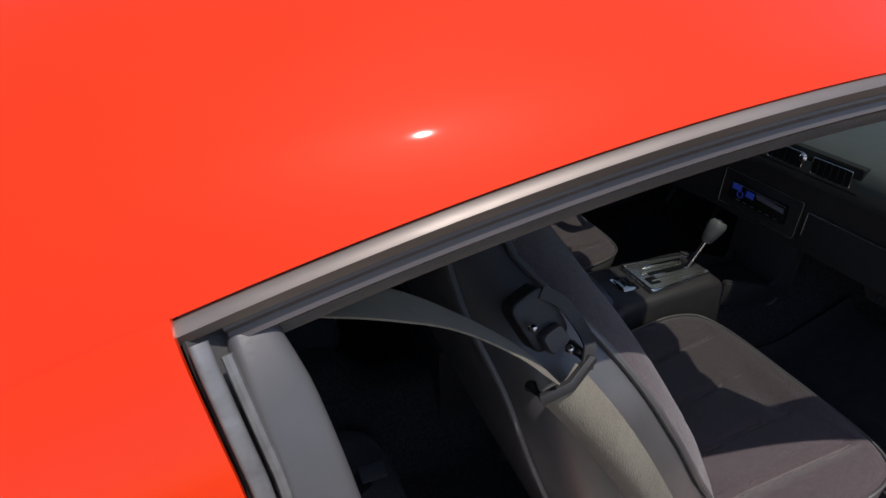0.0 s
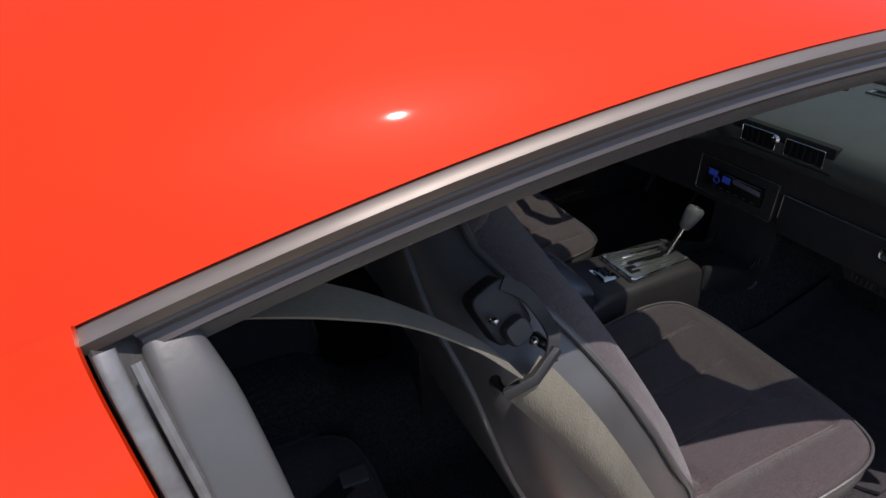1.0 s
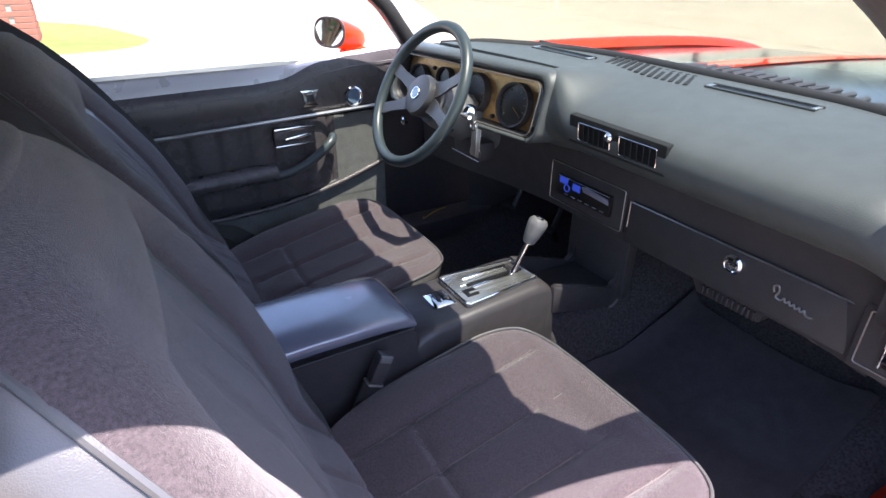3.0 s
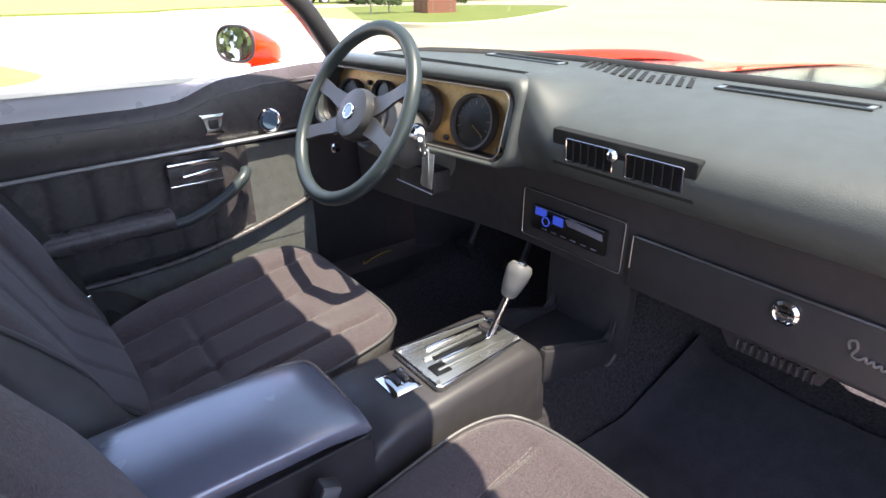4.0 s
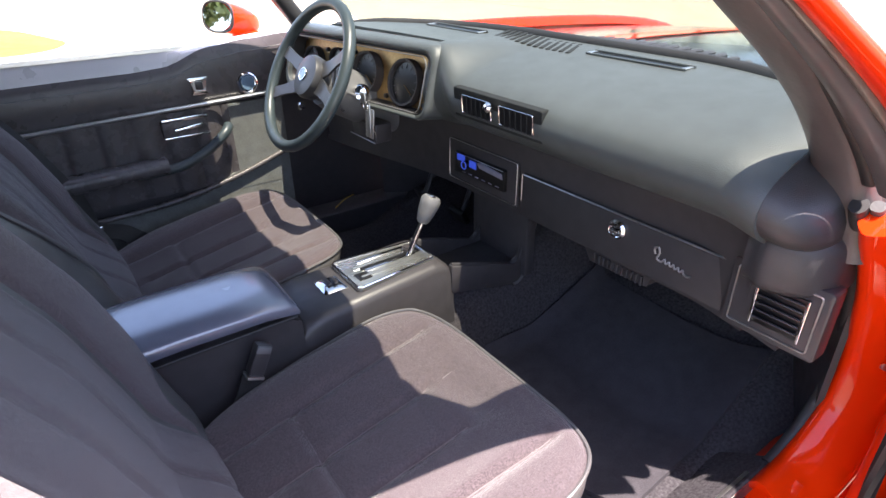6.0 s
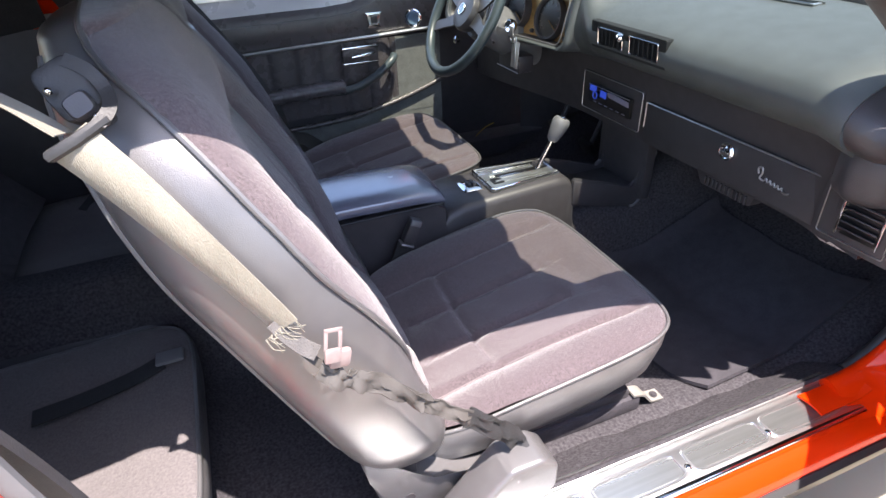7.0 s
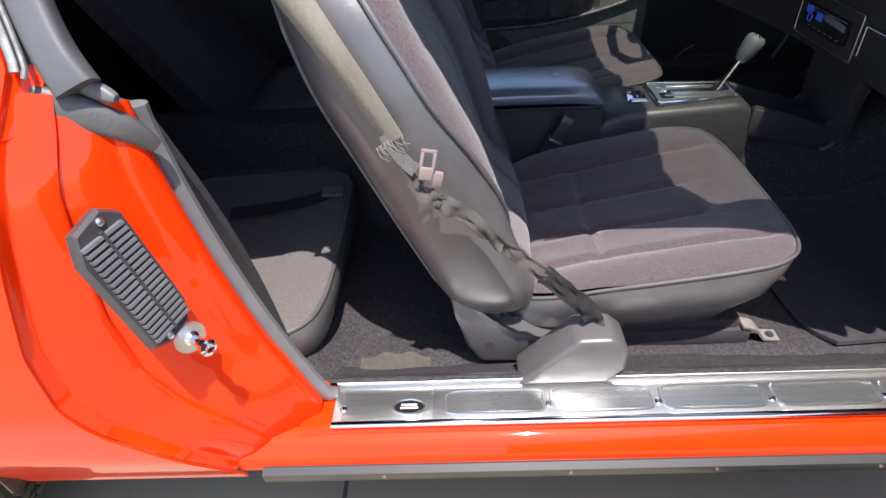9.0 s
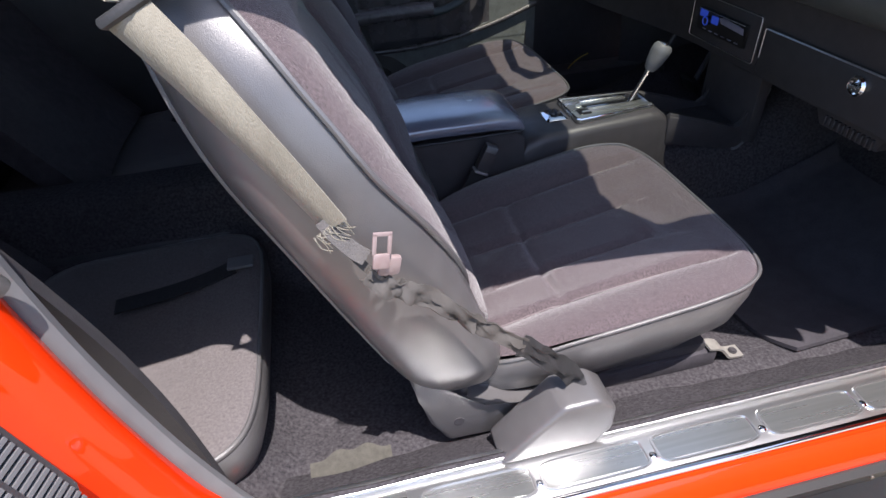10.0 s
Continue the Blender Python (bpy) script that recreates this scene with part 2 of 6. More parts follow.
def sheet(fn, nu, nv, th=0.0, us=(0, 1), vs=(0, 1)):
    """A curved sheet fn(u, v), given a thickness against its normals."""
    bm = bmesh.new()
    g = [[bm.verts.new(fn(us[0] + (us[1] - us[0]) * i / nu, vs[0] + (vs[1] - vs[0]) * j / nv)) for j in range(nv + 1)] for i in range(nu + 1)]
    for i in range(nu):
        for j in range(nv):
            bm.faces.new((g[i][j], g[i + 1][j], g[i + 1][j + 1], g[i][j + 1]))
    if th:
        bm.normal_update()
        bmesh.ops.solidify(bm, geom=bm.faces[:], thickness=th)
    return bm


def prism(pts, axis, a, b, bevel=0.0, seg=2):
    """A polygon in the two other axes, drawn out along axis from a to b."""
    bm = bmesh.new()
    put = {"x": lambda p, t: (t, p[0], p[1]), "y": lambda p, t: (p[0], t, p[1]), "z": lambda p, t: (p[0], p[1], t)}[axis]
    r0, r1 = [bm.verts.new(put(p, a)) for p in pts], [bm.verts.new(put(p, b)) for p in pts]
    n = len(pts)
    for k in range(n):
        bm.faces.new((r0[k], r0[(k + 1) % n], r1[(k + 1) % n], r1[k]))
    bm.faces.new(r0[::-1])
    bm.faces.new(r1)
    if bevel:
        bmesh.ops.bevel(bm, geom=bm.edges[:], offset=bevel, segments=seg, affect="EDGES", profile=0.5)
    return bm


def catmull(pts, k=8, closed=False):
    pts = [Vector(p) for p in pts]
    n, out = len(pts), []
    for i in range(n if closed else n - 1):
        if closed:
            a, b, c, d = (pts[(i + o) % n] for o in (-1, 0, 1, 2))
        else:
            a, b, c, d = pts[max(i - 1, 0)], pts[i], pts[i + 1], pts[min(i + 2, n - 1)]
        for s in range(k):
            t = s / k
            out.append(0.5 * (2 * b + (c - a) * t + (2 * a - 5 * b + 4 * c - d) * t * t + (3 * b - 3 * c + d - a) * t ** 3))
    return out if closed else out + [pts[-1]]


def sweep(pts, section, up=(0, 0, 1), closed=False, cap=True):
    """Draws a flat section of (side, up) points along a path."""
    rings, n = [], len(pts)
    for i, p in enumerate(pts):
        a, b = (pts[(i - 1) % n], pts[(i + 1) % n]) if closed else (pts[max(i - 1, 0)], pts[min(i + 1, n - 1)])
        d = (b - a).normalized()
        u = Vector(up(i / (n - 1)) if callable(up) else up)
        side = d.cross(u).normalized()
        u = side.cross(d).normalized()
        rings.append([p + side * s + u * h for s, h in section])
    if closed:
        rings.append(rings[0])
    bm = loft(rings, cap and not closed)
    if closed:
        bmesh.ops.remove_doubles(bm, verts=bm.verts, dist=1e-6)
    return bm


def tube(pts, r, n=10, closed=False, up=(0, 0.05, 1)):
    return sweep(pts, [(r * math.cos(2 * math.pi * k / n), r * math.sin(2 * math.pi * k / n)) for k in range(n)], up, closed)


def ribbon(pts, w, th, up):
    return sweep(pts, [(-w / 2, -th / 2), (w / 2, -th / 2), (w / 2, th / 2), (-w / 2, th / 2)], up)


def super_ring(a, b, n, k):
    """k points of a rounded rectangle of half sizes a, b."""
    out = []
    for i in range(k):
        t = 2 * math.pi * i / k
        c, s = math.cos(t), math.sin(t)
        out.append((a * math.copysign(abs(c) ** (2 / n), c), b * math.copysign(abs(s) ** (2 / n), s)))
    return out


def lerp(table, x):
    return float(np.interp(x, [p[0] for p in table], [p[1] for p in table]))


def smooth(table, x):
    """Through the table's points with eased steps between."""
    xs = [p[0] for p in table]
    if x <= xs[0]:
        return table[0][1]
    for (x0, y0), (x1, y1) in zip(table, table[1:]):
        if x <= x1:
            t = (x - x0) / (x1 - x0)
            return y0 + (y1 - y0) * t * t * (3 - 2 * t)
    return table[-1][1]



# ---- the car's shell ----
car = thing("car", (0, 0, 0), "orange-red two-door coupe with a black interior, passenger door open", "car")


def rail_z(x):
    """Height of the roof's edge above the door."""
    return 1.309 - 0.23 * (x - 0.35) ** 2 if x > -0.3 else 1.2118 - 0.30 * (-0.3 - x) - 0.12 * (-0.3 - x) ** 2


CROSS = catmull([(0, 0.145, 0), (0.30, 0.131, 0), (0.50, 0.0955, 0), (0.592, 0.062, 0), (0.656, 0.028, 0), (0.704, 0.0, 0),
                 (0.735, -0.05, 0), (0.775, -0.14, 0), (0.812, -0.22, 0), (0.85, -0.275, 0), (0.893, -0.325, 0)], 6)


def cross(s):
    """A point of the roof's section, s from 0 at the middle over 1 at the edge to 2 at the belt line."""
    k = s * 30
    i = min(int(k), len(CROSS) - 2)
    return CROSS[i].lerp(CROSS[i + 1], min(k - i, 1))


def roof_at(x, s, side):
    p = cross(s)
    crown = 1 + 0.6 * max(0.0, 0.35 - x) * (s < 1)
    fall = (rail_z(-0.257) - 0.002 - rail_z(x)) * min(1.0, max(0.0, (s - 1) / 0.86)) if x < -0.15 else 0.0
    # the middle of the roof falls a little towards the front
    tilt = -0.038 * (x - 0.2) * smooth([(0.80, 1), (1.0, 0)], s)
    return Vector((x, side * p.x, rail_z(x) + p.y * crown + fall + tilt))


HEAD_X, HEAD_SIDE = 0.74, 0.64


def front_edge(v):
    return HEAD_SIDE + (HEAD_X - HEAD_SIDE) * (1 - abs(v) ** 2.2)


FRONT_EDGE = [(0.885, -0.244), (0.93, -0.238), (0.96, -0.228), (0.99, -0.219), (1.06, -0.238), (1.15, -0.250), (1.225, -0.267)]


def sail_edge(s):
    """Where the quarter's front edge lies, beside the window channel."""
    return lerp(FRONT_EDGE, 1.2265 + cross(s).y)


part("roof", sheet(lambda u, v: roof_at(-0.78 + u * (front_edge(v) + 0.78), abs(v), -1 if v < 0 else 1), 44, 60, 0.004, vs=(-0.985, 0.985)), PAINT, car)
part("headliner", sheet(lambda u, v: roof_at(-0.75 + u * (front_edge(v) + 0.72), abs(v), -1 if v < 0 else 1) - Vector((0, 0, 0.028)), 24, 30, 0.003, vs=(-0.9, 0.9)), HEADLINER, car, "black cloth headliner")
for side in (-1, 1):
    part("sail_panel", sheet(lambda u, v: roof_at(-1.15 + u * (1.15 + sail_edge(0.985 + v * 0.875)), 0.985 + v * 0.875, side), 26, 30, 0.004), PAINT, car)

# rear glass and the tail behind it
part("rear_window", sheet(lambda u, v: Vector((-0.80 - 0.62 * u, 0.60 * v, 1.175 - 0.31 * u - 0.04 * u * u + 0.055 * (1 - v * v))), 10, 16, 0.004, vs=(-1, 1)), GLASS, car)
part("rear_deck", sheet(lambda u, v: Vector((-1.42 - 0.75 * u, 0.86 * v, 0.87 - 0.05 * u + 0.03 * (1 - v * v))), 8, 12, 0.004, vs=(-1, 1)), PAINT, car)
for side in (-1, 1):
    part("deck_side", sheet(lambda u, v: Vector((-1.10 - 0.34 * u, side * (0.59 + 0.274 * v), 0.888 - 0.012 * u + 0.036 * v * (1 - u))), 8, 6, 0.004), PAINT, car)
part("parcel_shelf", box((-1.12, 0, 0.84), (0.62, 1.3, 0.03), 0.01), CARPET, car)

# quarter panels: the skin from the belt line down, cut at the front along the door's edge
SKIN = [(0.30, 0.835), (0.36, 0.865), (0.45, 0.905), (0.58, 0.932), (0.70, 0.932), (0.80, 0.917), (0.84, 0.909), (0.875, 0.900), (0.90, 0.887), (0.931, 0.8625), (0.947, 0.8495), (0.96, 0.839)]
EDGE = [(0.30, -0.155), (0.36, -0.165), (0.45, -0.20), (0.53, -0.262), (0.61, -0.287), (0.70, -0.282), (0.785, -0.265), (0.88, -0.245), (0.93, -0.236), (0.98, -0.23)]


def skin_y(z):
    return sum(lerp(SKIN, z + d) for d in (-0.016, -0.008, 0, 0.008, 0.016)) / 5


def skin(x, z, side):
    return Vector((x, side * (skin_y(z) - 0.02 * max(0.0, (-0.9 - x)) ** 1.5), z))


WHEEL_X, WHEEL_R = -0.91, 0.355
for side in (-1, 1):
    bm = bmesh.new()
    rows = []
    for i in range(61):
        row = []
        for j in range(37):
            z = 0.30 + 0.6310 * j / 36
            front = lerp(EDGE, z)
            x = front - (2.15 + front) * (i / 60) ** 1.2
            row.append(bm.verts.new(skin(x, z, side)))
        rows.append(row)
    for i in range(60):
        for j in range(36):
            bm.faces.new((rows[i][j], rows[i + 1][j], rows[i + 1][j + 1], rows[i][j + 1]))
    bmesh.ops.delete(bm, geom=[v for v in bm.verts if math.hypot(v.co.x - WHEEL_X, v.co.z - 0.31) < WHEEL_R], context="VERTS")
    bm.normal_update()
    bmesh.ops.solidify(bm, geom=bm.faces[:], thickness=0.004)
    part("quarter_panel", bm, PAINT, car)
    arch = [Vector((WHEEL_X + WHEEL_R * math.cos(a), side * (skin_y(min(0.9, 0.31 + WHEEL_R * math.sin(a))) - 0.002), 0.31 + WHEEL_R * math.sin(a))) for a in np.linspace(0.0, math.pi, 40)]
    part("wheel_arch_lip", tube(arch, 0.012, 8, up=(0, 1, 0)), PAINT, car)
    part("wheel_house", sheet(lambda u, v: Vector((WHEEL_X + (WHEEL_R + 0.02) * math.cos(math.pi * u), side * (0.60 + 0.27 * v), 0.31 + (WHEEL_R + 0.02) * math.sin(math.pi * u))), 24, 4, 0.004), PLASTIC, car)


# door jamb of the passenger side, from the skin's edge round to the opening
def ease(a, b, x):
    x = min(1.0, max(0.0, (x - a) / (b - a)))
    return x * x * (3 - 2 * x)


def jamb(t, w):
    z0 = 0.335 + 0.635 * t
    out = Vector((lerp(EDGE, z0) - 0.004, -skin_y(min(z0, 0.93)) + max(0, z0 - 0.93) * 0.6 + 0.003, z0))
    z1 = 0.40 + 0.53 * t
    inn = Vector((-0.025 - 0.128 * t - 0.02 * math.sin(math.pi * t), -0.762, z1))
    p = out.lerp(inn, w)
    # a stepped flange, then a hollow and a broad swelling towards the opening
    p.x += 0.045 * max(0, math.sin(math.pi * min(1, max(0, w - 0.05) * 1.08))) ** 0.8 * (0.45 + 0.55 * math.sin(math.pi * min(1, t + 0.15)))
    p.y += 0.009 * ease(0, 0.05, w) * (1 - ease(0.2, 0.6, w))
    p.x += 0.008 * ease(0.06, 0.12, w) * (1 - ease(0.23, 0.28, w))
    p.x -= 0.005 * math.exp(-((w - 0.30) / 0.06) ** 2) * (1 if t > 0.15 else t / 0.15)
    p.x += (0.009 * ease(0.66, 0.73, w) * (1 - ease(0.86, 1, w))) * ease(0.2, 0.5, t) + 0.004 * math.exp(-((w - 0.80) / 0.08) ** 2)
    p.y += 0.012 * math.sin(math.pi * w) * math.sin(3 * t + 1)
    return p


part("door_jamb", sheet(lambda u, v: jamb(u, v), 40, 90, 0.003), PAINT, car, angle=60)
part("opening_weatherstrip", sweep(catmull([(-0.150, -0.754, 0.922), (-0.148, -0.754, 0.88), (-0.130, -0.754, 0.76), (-0.098, -0.754, 0.62), (-0.062, -0.752, 0.50), (-0.028, -0.748, 0.405), (-0.012, -0.742, 0.385)], 8),
                                 [(0.013 * math.cos(a), 0.016 * math.sin(a)) for a in np.linspace(0, 2 * math.pi, 11)[:-1]], (1, 0, 0)), GREY_TRIM, car, "aged grey rubber weatherstrip")

# grey rear channel of the side window, with its bright strip
pillar = catmull([(-0.236, -0.690, 1.206), (-0.222, -0.727, 1.15), (-0.204, -0.768, 1.055), (-0.187, -0.793, 1.00), (-0.168, -0.808, 0.962)], 8)


def tapered(pts, sizes, up, n=2.8, k=22):
    """A rounded bar along pts, its half sizes eased through the given ones."""
    rings, m = [], len(pts)
    for i, p in enumerate(pts):
        d = (pts[min(i + 1, m - 1)] - pts[max(i - 1, 0)]).normalized()
        side = d.cross(Vector(up)).normalized()
        u = side.cross(d).normalized()
        t = i / (m - 1) * (len(sizes) - 1)
        j = min(int(t), len(sizes) - 2)
        a, b = (sizes[j][q] + (sizes[j + 1][q] - sizes[j][q]) * (t - j) for q in (0, 1))
        rings.append([p + side * x + u * y for x, y in super_ring(a, b, n, k)])
    return loft(rings)


part("window_channel", tapered(pillar, [(0.012, 0.010), (0.018, 0.015), (0.019, 0.017), (0.019, 0.017), (0.019, 0.017), (0.020, 0.017), (0.022, 0.015)], (0.30, -1, 0), 4.5, 30), CHANNEL, car, "scuffed grey plastic window channel", 60)
part("channel_groove", sheet(lambda u, v: roof_at(sail_edge(1.03 + 0.62 * u) + 0.002, 1.03 + 0.62 * u, -1) + Vector((0.024 * v, 0.004 + 0.020 * math.sin(math.pi * 0.5 * v), 0)), 24, 6, 0.003), AGED, car)
part("channel_return", sheet(lambda u, v: roof_at(sail_edge(1.60 + 0.26 * u) - 0.002, 1.60 + 0.26 * u, -1) + Vector((0.026 * v, 0.003 + 0.022 * math.sin(math.pi * 0.5 * v), 0)), 10, 8, 0.003), PAINT, car)
part("channel_strip", sweep([roof_at(sail_edge(k) + 0.0075, k, -1) + Vector((0.0, -0.001, 0.0)) for k in np.linspace(1.04, 1.66, 24)], super_ring(0.0048, 0.003, 3.2, 14), (0.45, -1, 0.1)), STRIP, car, "pitted bright edge strip")
part("channel_bead", tube([roof_at(sail_edge(k) + 0.017, k, -1) for k in np.linspace(1.08, 1.68, 24)], 0.0030, 8, up=(1, 0, 0)), STRIP, car)
part("channel_fin", tapered(catmull([(-0.206, -0.786, 1.014), (-0.192, -0.788, 0.984), (-0.172, -0.792, 0.962), (-0.148, -0.798, 0.951), (-0.138, -0.800, 0.947)], 6), [(0.004, 0.010), (0.010, 0.009), (0.011, 0.008), (0.008, 0.007), (0.004, 0.005)], (0.2, -1, 0.1)), GREY_TRIM, car, "flared grey foot of the channel", 60)
part("channel_foot", tapered(catmull([(-0.226, -0.810, 0.964), (-0.198, -0.810, 0.947), (-0.170, -0.804, 0.930), (-0.144, -0.794, 0.910), (-0.128, -0.780, 0.882)], 6), [(0.010, 0.009), (0.018, 0.011), (0.018, 0.012), (0.015, 0.010), (0.008, 0.007)], (0.4, -1, 0.2)), AGED, car, "bent grey rubber corner block", 60)


# bright roof rail over the door opening
def rail(off_y, off_z, a=-0.268, b=0.62, n=50):
    return [roof_at(a + (b - a) * k / n, 1.0, -1) + Vector((0, off_y, off_z)) for k in range(n + 1)]


part("drip_rail", sweep(rail(0.002, -0.003), [(-0.006, -0.006), (0.003, -0.009), (0.006, -0.004), (0.005, 0.002), (0.0, 0.004), (-0.006, 0.003)], (0, -0.4, 1)), ALUMINIUM, car, "weathered bright metal drip rail")
part("rail_seal", sweep(rail(0.005, -0.017, -0.245), [(-0.006, -0.008), (0.002, -0.009), (0.005, -0.005), (0.002, 0.0), (0.005, 0.005), (0.003, 0.009), (-0.006, 0.009)], (0, -0.12, 1)), SEAL, car, "grey rubber seal along the roof rail")
part("rail_gasket", sweep(rail(0.012, -0.031, -0.235), [(-0.008, -0.005), (0.003, -0.006), (0.005, 0.0), (0.003, 0.006), (-0.008, 0.008)], (0, -0.2, 1)), AGED, car)

# windscreen pillars and header
NEAR_PILLAR = [(0.60, -0.656, 1.283), (0.72, -0.664, 1.229), (0.83, -0.672, 1.167), (0.95, -0.683, 1.092), (1.05, -0.692, 1.014), (1.10, -0.702, 0.95), (1.124, -0.712, 0.88), (1.13, -0.718, 0.82)]
FAR_PILLAR = [(0.58, 0.660, 1.290), (0.74, 0.672, 1.215), (0.862, 0.682, 1.128), (0.928, 0.690, 1.050), (0.985, 0.700, 0.975), (1.06, 0.718, 0.88)]
near_pillar, far_pillar = catmull(NEAR_PILLAR, 8), catmull(FAR_PILLAR, 8)
part("pillar_trim", tapered(near_pillar, [(0.030, 0.022), (0.030, 0.021), (0.031, 0.020), (0.033, 0.020), (0.038, 0.022), (0.044, 0.026), (0.044, 0.026)], (0.5, 0, 1), 2.6), SEAL, car, "grey-brown moulded pillar trim", 60)
part("pillar_trim", sweep(far_pillar, super_ring(0.028, 0.022, 3, 18), (0.7, 0, 1)), PLASTIC, car, "black moulded pillar trim")
outer_run = near_pillar[:41]
for name, dy, dx, dz, half, mat, label in (("pillar_groove", -0.042, -0.016, -0.004, (0.012, 0.012), RUBBER, "black gap beside the pillar trim"),
                                           ("pillar_seal", -0.078, -0.040, 0.0, (0.027, 0.017), SEAL, "aged grey-brown rubber pillar seal"),
                                           ("pillar_strip", -0.114, -0.046, 0.006, (0.011, 0.010), ALUMINIUM, "pale metal drip strip"),
                                           ("pillar_skin", -0.156, -0.044, 0.004, (0.036, 0.012), PAINT, "")):
    # the outer mouldings fan out from the roof rail towards the cowl
    fan = [0.28 + 0.72 * (k / 40) ** 2.0 for k in range(41)]
    run = [p + Vector((dx, dy, dz)) * f for p, f in zip(outer_run, fan)]
    run, fan = (run[:33], fan[:33]) if half[1] < 0.0125 and dy < -0.1 else (run, fan)
    part(name, tapered(run, [(half[0] * f, half[1] * (0.6 + 0.4 * f)) for f in fan[::8]], (0.5, -0.2, 1), 2.6, 16), mat, car, label, 60)
# Unseen plate added at the header corner to shape its shadow on the cushion.
part("header_shade_plate", sheet(lambda u, v: Vector((0.60 + (0.135 + 0.055 * u ** 1.5) * v, -0.535 - 0.125 * u, 1.318 - 0.36 * (0.135 + 0.055 * u ** 1.5) * v - 0.02 * u)), 10, 8, 0.012), PLASTIC, car)
part("windscreen_header", sweep([roof_at(front_edge(v) - 0.02, abs(v), -1 if v < 0 else 1) - Vector((0, 0, 0.03)) for v in np.linspace(-0.92, 0.92, 30)], super_ring(0.035, 0.018, 3, 14), (0, 0, 1)), PLASTIC, car)


def screen(u, v):
    """The windscreen, u from its foot to its head, v across."""
    foot = Vector((1.47 - 0.22 * abs(v) ** 2.2, 0.70 * v, 0.985 - 0.06 * v * v))
    head = roof_at(front_edge(v) + 0.01, abs(v) * 0.93, -1 if v < 0 else 1) + Vector((0, 0, -0.01))
    return foot.lerp(head, u) + Vector((0.02, 0, 0.02)) * math.sin(math.pi * u)


part("windscreen", sheet(screen, 14, 24, 0.005, vs=(-1, 1)), TINTED, car, "clear laminated windscreen")

# sill of the open door
part("sill_inner", prism([(-0.775, 0.34), (-0.695, 0.30), (-0.695, 0.365), (-0.712, 0.382), (-0.806, 0.380), (-0.815, 0.374), (-0.815, 0.34)], "x", -0.06, 1.26, 0.003), PAINT, car)
part("rocker", sweep([Vector((x, 0, 0)) for x in (-0.16, 0.3, 0.8, 1.40)], [(0.80, 0.374), (0.822, 0.371), (0.840, 0.352), (0.846, 0.340), (0.842, 0.318), (0.80, 0.31)], (0, 0, 1)), PAINT, car)
part("rocker_moulding", sweep([Vector((x, 0, 0)) for x in (-0.12, 0.3, 0.8, 1.40)], [(0.800, 0.325), (0.848, 0.333), (0.858, 0.326), (0.857, 0.306), (0.846, 0.292), (0.80, 0.285)], (0, 0, 1)), DULL, car, "scratched dull rocker moulding")
part("underbody", box((0.3, 0, 0.245), (3.0, 1.5, 0.05), 0.02), PLASTIC, car)
for x in np.arange(0.08, 1.2, 0.27):
    part("moulding_rivet", disc((x + 0.03 * math.sin(x * 40), -0.8585, 0.317), 0.0032, 0.003, (0, -1, 0), 10), ALUMINIUM, car)

part("far_sill", box((0.55, 0.77, 0.335), (1.60, 0.16, 0.12), 0.01), PLASTIC, car)
# far side body below the driver's window
part("far_door_skin", sheet(lambda u, v: Vector((-0.25 + 1.55 * u, skin_y(0.32 + 0.60 * v), 0.32 + 0.60 * v)), 6, 24, 0.004), PAINT, car)
part("far_belt", sheet(lambda u, v: Vector((-0.30 + 1.53 * u, 0.797 + 0.065 * v, 0.964 + 0.010 * smooth([(0.68, 0), (0.8, 1)], u) - 0.03 * v * v)), 30, 6, 0.01), STEEL, car, "bright belt moulding under the far window")
part("far_rail", sweep([Vector((p.x, -p.y, p.z)) for p in rail(0, -0.02)], super_ring(0.02, 0.03, 3, 12), (0, 0.5, 1)), PLASTIC, car)
part("far_pillar", sweep([Vector((p.x, -p.y, p.z)) for p in pillar], super_ring(0.05, 0.03, 3, 12), (0, 1, 0)), PLASTIC, car)

# bonnet, wings and cowl ahead of the windscreen
def bonnet_z(u, y):
    v = y / 0.66
    return 0.940 - 0.02 * u - 0.055 * u ** 2 + 0.018 * math.exp(-(v / 0.42) ** 6) - 0.02 * v * v


part("bonnet", sheet(lambda u, v: Vector((1.55 + 1.35 * u, 0.775 * v, bonnet_z(u, 0.775 * v))), 24, 48, 0.004, vs=(-1, 1)), BLACK_PAINT, car, "gloss black panel of the bonnet")
for side in (-1, 1):
    wing_x = 1.21 if side < 0 else 1.25
    part("front_wing", sheet(lambda u, v: Vector((wing_x + (3.0 - wing_x) * u, side * (0.78 + 0.135 * v), 0.925 - 0.085 * u ** 2 - 0.05 * u ** 8 + 0.035 * math.sin(math.pi * min(1, v * 1.3)) - 0.07 * v ** 3)), 20, 14, 0.004), PAINT, car)
    part("wing_side", sheet(lambda u, v: Vector((1.25 + 1.75 * u, side * (0.918 + 0.02 * math.sin(math.pi * v)), 0.30 + 0.54 * v - 0.10 * v * u ** 2)), 20, 8, 0.004), PAINT, car)
part("bonnet_stripe", sheet(lambda u, v: Vector((1.68 + 1.21 * u, 0.125 + 0.115 * v, bonnet_z((0.13 + 1.21 * u) / 1.35, 0.125 + 0.115 * v) + 0.006)), 20, 8, 0.002), PAINT, car, "orange-red stripe along the bonnet")
part("nose", box((2.96, 0, 0.52), (0.10, 1.8, 0.38), 0.04), PAINT, car)
